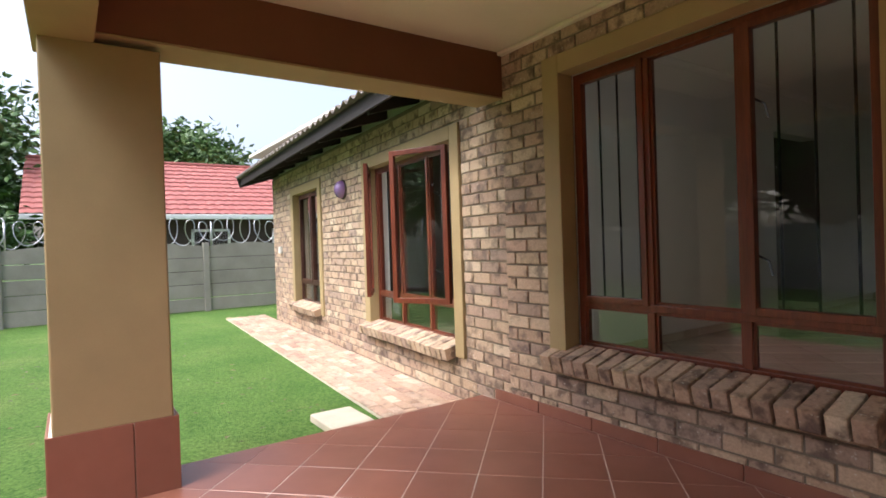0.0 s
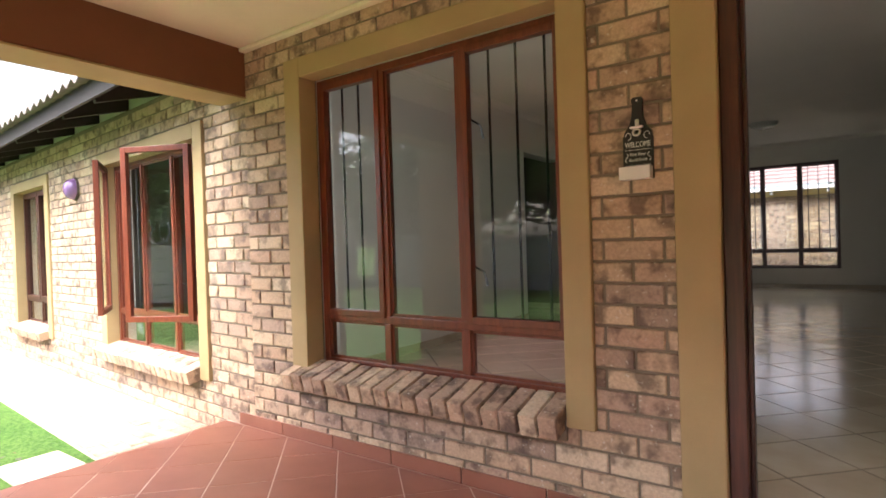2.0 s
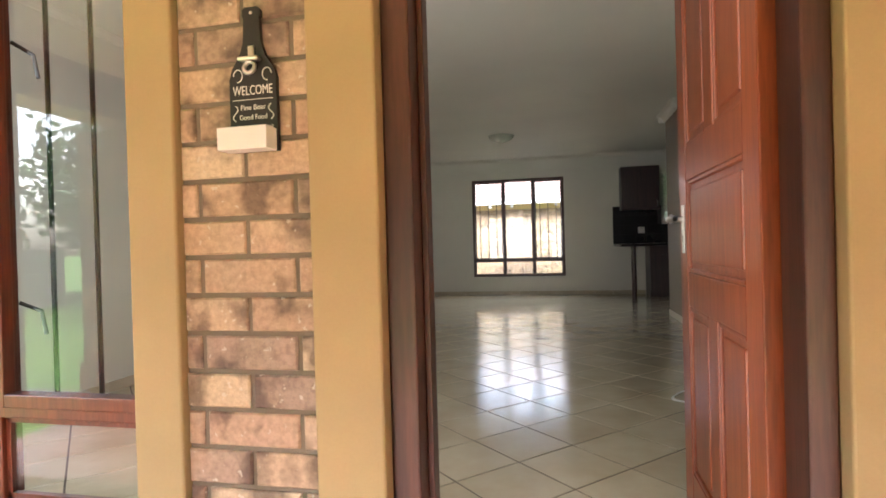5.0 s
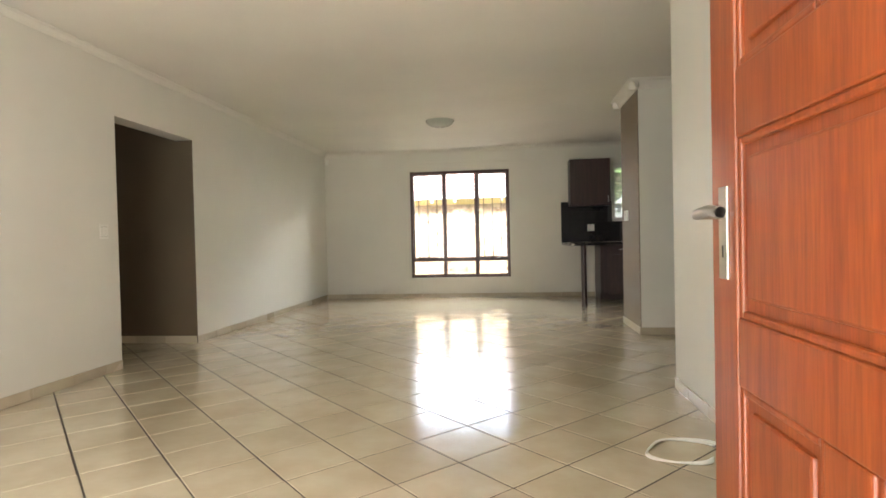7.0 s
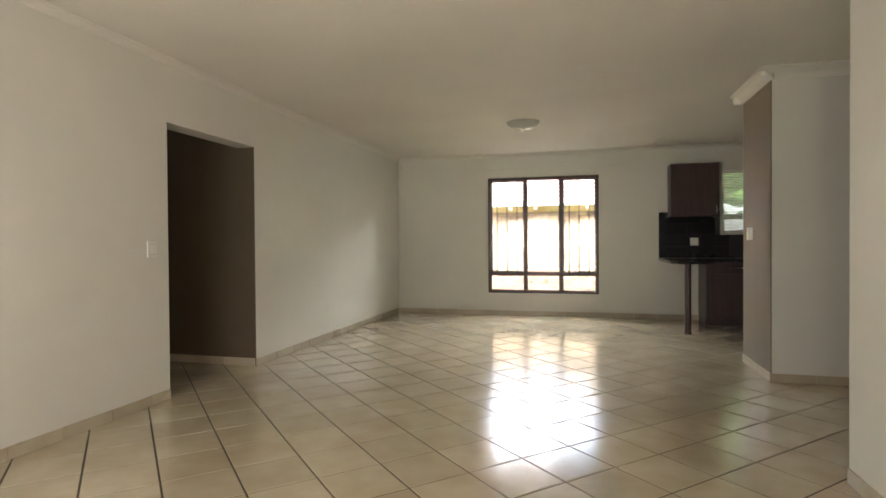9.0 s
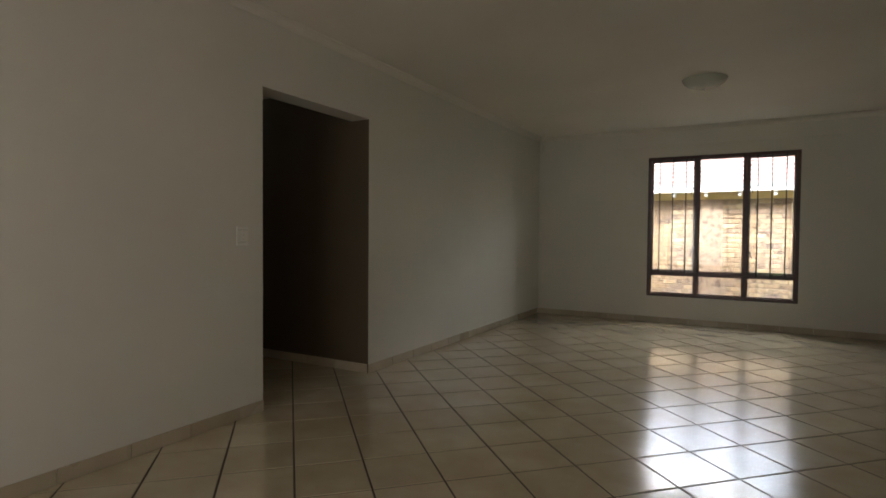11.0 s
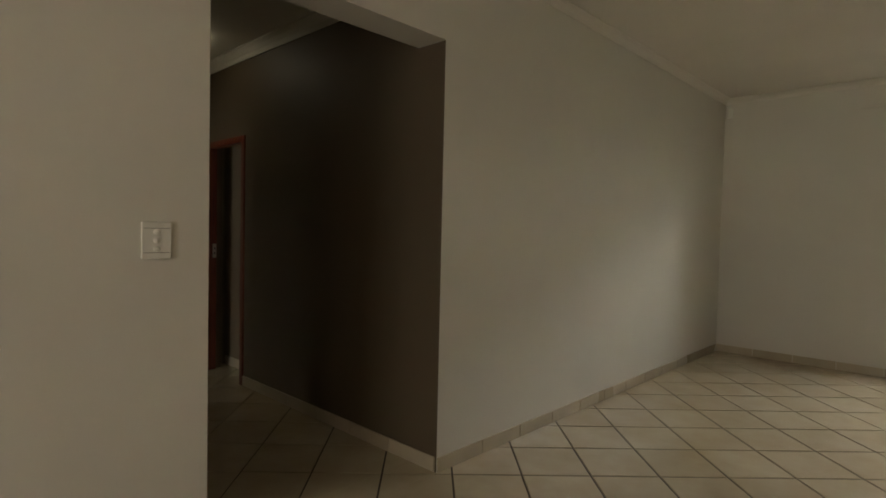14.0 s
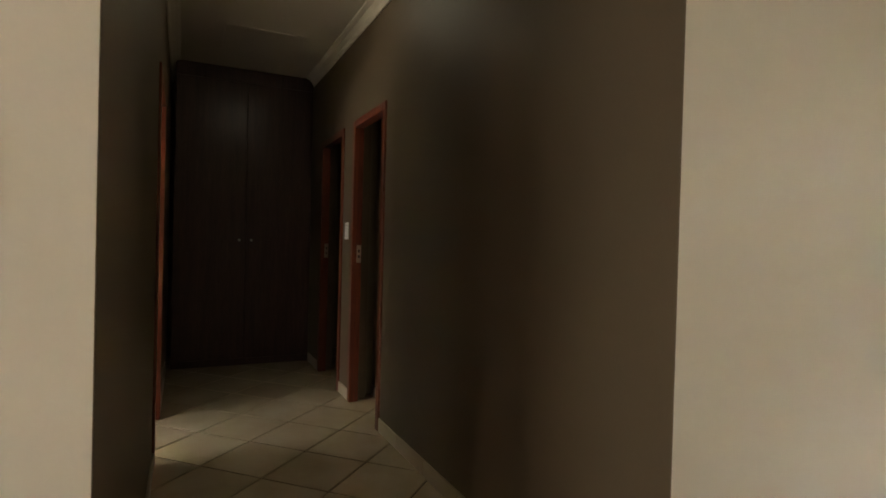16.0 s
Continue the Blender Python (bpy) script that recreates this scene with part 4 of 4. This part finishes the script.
# ---- garden: fence, razor wire, neighbours, trees ----
def fence(name, origin, turn, panels, pw=1.86, boards=5, top=1.24):
    t = thing(name, "grey precast concrete panel fence with posts", "fence", origin)
    t.rotation_euler = (0, 0, radians(turn))
    h = (top - GROUND - 0.06) / boards
    flat = None
    for i in range(panels):
        for b in range(boards):
            z0 = GROUND + b * h
            if b < boards - 1:
                if flat is None:
                    bm = bmesh.new()
                    add_box(bm, (0.06, -0.022, 0.006), (pw - 0.06, 0.022, h - 0.006), 0.008)
                    flat = bm_ob("panel", bm, CONCRETE, t)
                    o = flat
                else:
                    o = new("panel", flat.data)
                    o.parent = t
            else:
                bm = bmesh.new()
                n = 10
                f, k = [], []
                pts = [(0.06, 0.006), (pw - 0.06, 0.006)] + [(pw - 0.06 - (pw - 0.12) * q / n, h - 0.04 + 0.075 * math.sin(math.pi * q / n)) for q in range(n + 1)]
                f = [bm.verts.new((x, -0.022, z)) for x, z in pts]
                k = [bm.verts.new((x, 0.022, z)) for x, z in pts]
                bm.faces.new(f)
                bm.faces.new(k[::-1])
                for q in range(len(pts)):
                    r = (q + 1) % len(pts)
                    bm.faces.new((f[q], k[q], k[r], f[r]))
                o = bm_ob("panel", bm, CONCRETE, t)
            o.location = (i * pw, 0, z0)
    for i in range(panels + 1):
        boxes("post", [((i * pw - 0.065, -0.065, GROUND - 0.05), (i * pw + 0.065, 0.065, top - 0.02))], CONCRETE, t, 0.012)
    return t


fence("fence", (-14.95, -11.2, 0), 90, 11)
fence("fence", (14.0, -11.2, 0), 180, 15)
wire = thing("razor_wire", "coils of razor wire along the top of the fence", "razor wire", (-14.95, -7.4, 1.25))
random.seed(5)
pts = []
for i in range(1400):
    a = i * 0.26
    r = 0.27 + 0.05 * math.sin(i * 0.05) + 0.03 * math.sin(i * 0.31)
    pts.append((0.5 * r * math.sin(a * 0.53), i * 0.0125 + 0.16 * math.cos(a), 0.24 + r * math.sin(a)))
tube("coil", pts, 0.011, STEEL, wire, res=1)
for k in range(5):
    rods("stake", [((0, 0.05 + k * 3.72, -0.2), (0, 0.05 + k * 3.72, 0.45))], 0.018, STEEL, wire)


def tiled_slope(name, x0, x1, y_e, y_r, z_e, z_r, material, parent, roll=0.30, course=0.36, amp=0.022, axis="y"):
    """A slope of roof tiles from the eave (x_e) up to the ridge, wavy along its length with stepped courses.
    axis 'y': the ridge runs along y, else along x."""
    run = abs(y_r - y_e)
    rows = max(2, int(math.hypot(run, z_r - z_e) / course))
    n = int(abs(x1 - x0) / roll * 6)
    vs, fs = [], []
    prof = []
    for j in range(rows):
        prof += [(j / rows, 0.045), ((j + 0.985) / rows, 0.0)]
    for u, d in prof:
        for i in range(n + 1):
            l = x0 + (x1 - x0) * i / n
            c, z = y_e + (y_r - y_e) * u, z_e + (z_r - z_e) * u + d + amp * abs(math.sin(math.pi * (l - x0) / roll))
            vs.append((c, l, z) if axis == "y" else (l, c, z))
    k = n + 1
    for j in range(len(prof) - 1):
        for i in range(n):
            fs.append((j * k + i, j * k + i + 1, (j + 1) * k + i + 1, (j + 1) * k + i))
    return mesh_ob(name, vs, fs, material, parent, smooth=False)


nb = thing("neighbour_house", "dark neighbouring house with a red tiled roof and white gutter", "house")
boxes("wall", [((-28.0, -3.2, GROUND), (-21.5, 14, 2.25))], DARK_WALL, nb)
tiled_slope("roof", -3.75, 14.6, -20.9, -24.8, 2.22, 4.42, ROOF_RED, nb)
tiled_slope("roof", -3.75, 14.6, -28.7, -24.8, 2.22, 4.42, ROOF_RED, nb)
mesh_ob("gable", [(-21.2, -3.25, 2.2), (-28.4, -3.25, 2.2), (-24.8, -3.25, 4.36)], [(0, 1, 2)], DARK_WALL, nb)
boxes("gutter", [((-20.92, -3.8, 2.08), (-20.78, 14.6, 2.24))], WHITE_TRIM, nb, 0.02)
boxes("ridge", [((-24.92, -3.75, 4.38), (-24.68, 14.6, 4.5))], ROOF_RED, nb, 0.04)
rods("downpipe", [((-20.85, -3.0, 2.1), (-21.3, -2.8, 1.7)), ((-21.3, -2.8, 1.7), (-21.3, -2.8, GROUND))], 0.06, WHITE_TRIM, nb)
for y in (1.4, 4.1, 6.9):
    w = tagged(new("window"), "white-framed window")
    w.parent = nb
    w.location = (-21.49, y, 0)
    boxes("frame", [((0, -0.62, 0.95), (0.06, -0.54, 1.78)), ((0, 0.54, 0.95), (0.06, 0.62, 1.78)), ((0, -0.04, 0.95), (0.06, 0.04, 1.78)), ((0, -0.62, 1.70), (0.06, 0.62, 1.78)), ((0, -0.62, 0.95), (0.06, 0.62, 1.03))], WHITE_TRIM, w, 0.005)
    boxes("pane", [((0.01, -0.54, 1.03), (0.02, 0.54, 1.70))], GLASS, w)


def tree(at, height, crown, seed, label, leaves=5200, size=0.17, low=0.25):
    """A tapered trunk with limbs, and clumps of small leaves spread over the ends of the limbs."""
    rnd = random.Random(seed)
    t = thing("tree", label, "tree", at)
    bm = bmesh.new()
    tips = []
    fork = Vector((0, 0, height * low))
    cyl(bm, (0, 0, -0.1), fork, height * 0.035, height * 0.026, 14)
    for i in range(15):
        a = 2 * math.pi * i / 15 + rnd.uniform(-0.25, 0.25)
        e = rnd.uniform(0.15, 1.35)
        reach = rnd.uniform(0.6, 1.0)
        tip = fork + Vector((math.cos(a) * math.cos(e) * crown * reach, math.sin(a) * math.cos(e) * crown * reach, math.sin(e) * (height - fork.z) * reach * 0.95))
        mid = (fork + tip) / 2 + Vector((0, 0, height * 0.05))
        cyl(bm, fork, mid, height * 0.015, height * 0.009, 8)
        cyl(bm, mid, tip, height * 0.009, height * 0.003, 6)
        tips += [tip, (mid + tip) / 2 + Vector((rnd.uniform(-0.5, 0.5), rnd.uniform(-0.5, 0.5), 0.2))]
        for _ in range(2):
            q = mid + Vector((rnd.uniform(-1, 1), rnd.uniform(-1, 1), rnd.uniform(-0.1, 0.9))) * crown * 0.42
            cyl(bm, mid, q, height * 0.006, height * 0.002, 5)
            tips.append(q)
    bm_ob("trunk", bm, BARK, t, smooth=True)
    vs, fs = [], []
    for _ in range(leaves):
        c = rnd.choice(tips)
        p = c + Vector((rnd.gauss(0, 1), rnd.gauss(0, 1), rnd.gauss(0, 0.7))) * crown * 0.17
        ax = Vector((rnd.gauss(0, 1), rnd.gauss(0, 1), rnd.gauss(0, 0.6))).normalized()
        sd = ax.cross(Vector((rnd.gauss(0, 1), rnd.gauss(0, 1), rnd.gauss(0, 1)))).normalized()
        s = size * rnd.uniform(0.6, 1.3)
        up = ax.cross(sd) * s * 0.12
        n = len(vs)
        vs += [p - ax * s, p + sd * s * 0.42 + up, p + ax * s, p - sd * s * 0.42 + up]
        fs += [(n, n + 1, n + 2), (n, n + 2, n + 3)]
    tagged(mesh_ob("leaves", vs, fs, LEAF, t), "dense green leaves", kind="stuff")


tree((-25.5, -6.8, GROUND), 8.0, 4.4, 1, "large leafy green tree behind the fence", 16000, 0.2, 0.15)
tree((-18.2, -5.9, GROUND), 4.4, 2.2, 6, "leafy green tree behind the fence", 9000, 0.13, 0.15)
tree((-34.0, 2.4, GROUND), 9.6, 4.3, 2, "large leafy green tree beyond the neighbouring roof", 15000, 0.22, 0.3)
tree((1.2, 16.5, GROUND), 6.0, 2.8, 3, "leafy green tree outside the kitchen window", 4000, 0.2)
tree((-8.0, -14.5, GROUND), 9.5, 4.6, 4, "tall leafy green tree behind the garden fence", 9000, 0.22, 0.15)
tree((-15.0, -16.0, GROUND), 9.0, 4.6, 9, "tall leafy green tree behind the garden fence", 9000, 0.22, 0.15)
tree((-1.0, -14.0, GROUND), 9.0, 4.6, 8, "tall leafy green tree behind the garden fence", 9000, 0.22, 0.15)
tree((6.5, -14.5, GROUND), 9.0, 4.6, 12, "tall leafy green tree behind the garden fence", 9000, 0.22, 0.15)

# neighbour behind the house
yard = thing("neighbour_building", "pale face-brick neighbouring building with a faded pink tiled roof", "house")
YW = 13.0
wall_n = boxes("wall", [((-9, YW + 0.006, GROUND - 0.1), (0.9, YW + 0.25, 2.02))], MORTAR, yard)
boxes("eave_band", [((-9, YW - 0.02, 1.90), (0.9, YW + 0.01, 2.04))], YELLOW, yard)
boxes("fascia", [((-9.2, YW - 0.30, 2.03), (1.1, YW - 0.27, 2.10))], WHITE_TRIM, yard)
x = -8.6
while x < 0.9:
    boxes("rafter_end", [((x - 0.025, YW - 0.26, 1.95), (x + 0.025, YW - 0.02, 2.02))], WHITE_TRIM, yard)
    x += 0.55
tiled_slope("roof", -9.2, 1.1, YW - 0.34, YW + 4.0, 2.09, 3.75, ROOF_PALE, yard, 0.28, 0.32, 0.02, "x")
for px in (-7.0, -4.75, -2.45, -0.2):
    boxes("pier", [((px - 0.17, YW - 0.06, GROUND), (px + 0.17, YW + 0.004, 1.9))], YARD_BRICK, yard)
joined_pieces("bricks", [(pose(x, YW + 0.006, z), l, h, 0.012, 0.004) for x, z, l, h in brick_layout(-9, 0.9, GROUND, 1.90, [])], YARD_BRICK, yard, "pale multi-coloured face bricks")
structure(boxes("yard_paving", [((-12, YB + 0.24, GROUND - 0.05), (3.6, YW, GROUND + 0.02))], SLAB), "pale concrete strip behind the house", "paving")

# ---- pieces: sills, bricks, pavers, tiles ----
random.seed(11)
sill(HOLE1, WIN1, Matrix())
sill(HOLE2, W2, WING)
sill(HOLE3, W3, WING)

near, rest = [], []
for x, z, l, h in brick_layout(-4.6, 1.4, GROUND + 0.02, 2.40, [HOLE1, DOORHOLE]):
    (near if -3.2 < x < -1.85 else rest).append((x, z, l, h))
for x, z, l, h in near[:300]:
    o = new("brick", shared_piece("brick", l, h, 0.010, 0.004, BRICK))
    o.parent = wall_front
    o.location = (x, 0.010 + random.uniform(-0.0015, 0.0015), z)
    o.scale = (l / round(l, 2), 1, 1)
joined_pieces("bricks", [(pose(x, 0.010 + random.uniform(-0.0015, 0.0015), z), l, h, 0.012, 0.004) for x, z, l, h in rest + near[300:]], BRICK, wall_front, "multi-coloured face bricks")
joined_pieces("bricks", [(pose(x, 0.010 + random.uniform(-0.0015, 0.0015), z), l, h, 0.010, 0.004)
                         for x, z, l, h in brick_layout(WING_END, -0.02, GROUND - 0.05, WING_TOP, [HOLE2, HOLE3])], BRICK, wall_wing, "multi-coloured face bricks")

# brick path along the wing
path = structure(boxes("paving", [((-8.3, -0.74, GROUND - 0.1), (-0.28, 0.0, GROUND + 0.012))], SLAB), "clay brick paving along the wing wall", "paving")
path.matrix_world = WING
count = 0
rest = []
for r in range(7):
    x = -8.28 + (r % 2) * 0.11
    while x < -0.4:
        m = pose(x + 0.11, -0.74 + 0.106 * r + 0.053, GROUND + 0.005 + random.uniform(-0.002, 0.004), -90, 0, random.uniform(-0.8, 0.8))
        if x > -7.6 and count < 300:
            o = new("paver", shared_piece("paver", 0.214, 0.099, 0.020, 0.005, PAVER))
            o.parent = path
            o.matrix_local = m
            count += 1
        else:
            rest.append((m, 0.214, 0.099, 0.020, 0.005))
        x += 0.221
joined_pieces("pavers", rest, PAVER, path, "worn clay pavers")
slab = thing("concrete_slab", "pale concrete slab lying in the lawn beside the porch", "slab", (-5.42, -0.93, GROUND))
bm = bmesh.new()
add_box(bm, (-0.30, -0.17, -0.03), (0.36, 0.17, 0.045), 0.012)
bm_ob("block", bm, SLAB, slab)
structure(boxes("porch_edge", [((-5.02, -3.6, GROUND - 0.1), (-4.921, -0.55, PORCH - 0.04))], SLAB, bev=0.01), "pale concrete edge of the porch", "kerb")


def diagonal_tiles(name, parent, side, phase, rects, z, material, near_box, joint, thick, limit=300):
    """Square tiles laid at 45 degrees, clipped to the rectangles (x0, x1, y0, y1)."""
    s = side * math.sqrt(2)
    half = (side - joint) / math.sqrt(2)
    singles, vs, fs = 0, [], []
    key = bpy.data.meshes.new(name)
    b = 0.0025
    ring = lambda h, dz: [(h, 0, dz), (0, h, dz), (-h, 0, dz), (0, -h, dz)]
    key.from_pydata(ring(half, -thick) + ring(half, -b) + ring(half - b * 1.4, 0), [], [(8, 9, 10, 11)] + [(4 + i, 4 + (i + 1) % 4, 8 + (i + 1) % 4, 8 + i) for i in range(4)] + [(i, (i + 1) % 4, 4 + (i + 1) % 4, 4 + i) for i in range(4)])
    key.materials.append(material)
    for x0, x1, y0, y1 in rects:
        for i in range(int((x0 - phase[0]) / s * 2) - 3, int((x1 - phase[0]) / s * 2) + 4):
            for j in range(int((y0 - phase[1]) / s * 2) - 3, int((y1 - phase[1]) / s * 2) + 4):
                if (i + j) % 2:
                    continue
                cx, cy = phase[0] + i * s / 2, phase[1] + j * s / 2
                if not (x0 - half < cx < x1 + half and y0 - half < cy < y1 + half):
                    continue
                inside = x0 <= cx - half and cx + half <= x1 and y0 <= cy - half and cy + half <= y1
                if inside and near_box[0] < cx < near_box[1] and near_box[2] < cy < near_box[3] and singles < limit:
                    o = new(name, key)
                    o.parent = parent
                    o.location = (cx, cy, z)
                    singles += 1
                    continue
                poly = [(cx + half, cy), (cx, cy + half), (cx - half, cy), (cx, cy - half)]
                for ax, lim, sg in ((0, x0, 1), (0, x1, -1), (1, y0, 1), (1, y1, -1)):
                    out = []
                    for p, q in zip(poly, poly[1:] + poly[:1]):
                        dp, dq = sg * (p[ax] - lim), sg * (q[ax] - lim)
                        if dp >= 0:
                            out.append(p)
                        if dp * dq < 0:
                            f = dp / (dp - dq)
                            out.append((p[0] + f * (q[0] - p[0]), p[1] + f * (q[1] - p[1])))
                    poly = out
                    if len(poly) < 3:
                        break
                if len(poly) < 3:
                    continue
                n, k = len(vs), len(poly)
                vs += [(*p, z) for p in poly] + [(*p, z - thick) for p in poly]
                fs.append(tuple(range(n, n + k)))
                fs += [(n + q, n + k + q, n + k + (q + 1) % k, n + (q + 1) % k) for q in range(k)]
    tagged(mesh_ob(name + "s", vs, fs, material, parent), kind="stuff")


TILE = 0.360
TILE_PHASE = (-1.841, 3.495)
diagonal_tiles("porch_tile", porch_floor, 0.323, (-4.249, -0.02 + 0.2284), [(-4.92, 1.39, -3.6, -0.015)], PORCH, PORCH_TILE, (-4.9, 0.6, -2.8, 0.0), 0.004, 0.009)
floor = structure(boxes("floor", [((XL, 0.14, -0.011), (3.39, YB, -0.003))], DARK_GROUT), "beige glazed floor tiles laid diagonally with dark joints", "floor")
diagonal_tiles("floor_tile", floor, TILE, TILE_PHASE, [(XL, 3.39, 0.25, YB), (-1.68, -0.915, 0.141, 0.25), (XL - 0.2, XL, PY0, PY1), (-9.4, XL - 0.2, PY0, PY1), (-9.4, XL - 0.2, 0.6, PY0), (-9.4, XL - 0.2, PY1, YB)],
               FLOOR, FLOOR_TILE, (-4.6, 0.0, 2.0, 7.6), 0.0095, 0.007)

# tile skirting of the rooms
skirts = structure(boxes("skirting", [((XL, 0.26, 0.0), (XL + 0.004, 0.27, 0.01))], GROUT), "beige tile skirting along the walls", "skirting")


def skirting_run(p, q, n, h=0.078, length=0.36, gap=0.004, t=0.010):
    p, q, n = Vector((*p, 0)), Vector((*q, 0)), Vector((*n, 0))
    d = (q - p).normalized()
    total, u = (q - p).length, 0.0
    while u < total - 0.01:
        v = min(u + length, total)
        a, b = p + d * (u + gap / 2), p + d * (v - gap / 2) + n * t
        boxes("skirting_tile", [((a.x, a.y, 0.001), (b.x, b.y, h))], SKIRT_TILE, skirts, 0.002)
        u = v


skirting_run((XL, 0.5), (XL, PY0), (1, 0))
skirting_run((XL, PY1), (XL, YB), (1, 0))
skirting_run((XL, YB), (0.2, YB), (0, -1))
skirting_run((XR, 0.3), (XR, 3.83), (-1, 0))
skirting_run((0.07, 5.935), (0.07, 6.80), (-1, 0))
skirting_run((0.06, 5.942), (3.3, 5.942), (0, -1))
skirting_run((XL - 0.01, PY1), (-6.83, PY1), (0, -1))
skirting_run((-7.5, PY1), (-7.75, PY1), (0, -1))
skirting_run((-7.58, 5.69), (-6.6, 5.69), (0, -1))
skirting_run((-8.45, PY1), (-8.85, PY1), (0, -1))
skirting_run((XL - 0.01, PY0), (-6.72, PY0), (0, 1))
skirting_run((-7.55, PY0), (-8.85, PY0), (0, 1))

# fallen leaves on the lawn
random.seed(3)
vs, fs = [], []
for _ in range(170):
    x, y = random.uniform(-12, -5.0), random.uniform(-3.6, -0.9)
    a, s = random.uniform(0, 6.28), random.uniform(0.015, 0.04)
    c, d = math.cos(a) * s, math.sin(a) * s
    n = len(vs)
    z = GROUND + 0.016
    vs += [(x - c, y - d, z), (x + d * 0.5, y - c * 0.5, z + s * 0.3), (x + c, y + d, z + 0.004), (x - d * 0.5, y + c * 0.5, z + s * 0.25)]
    fs += [(n, n + 1, n + 2), (n, n + 2, n + 3)]
tagged(mesh_ob("fallen_leaves", vs, fs, DRY_LEAF), "small fallen leaves scattered on the lawn", "leaves", kind="stuff")
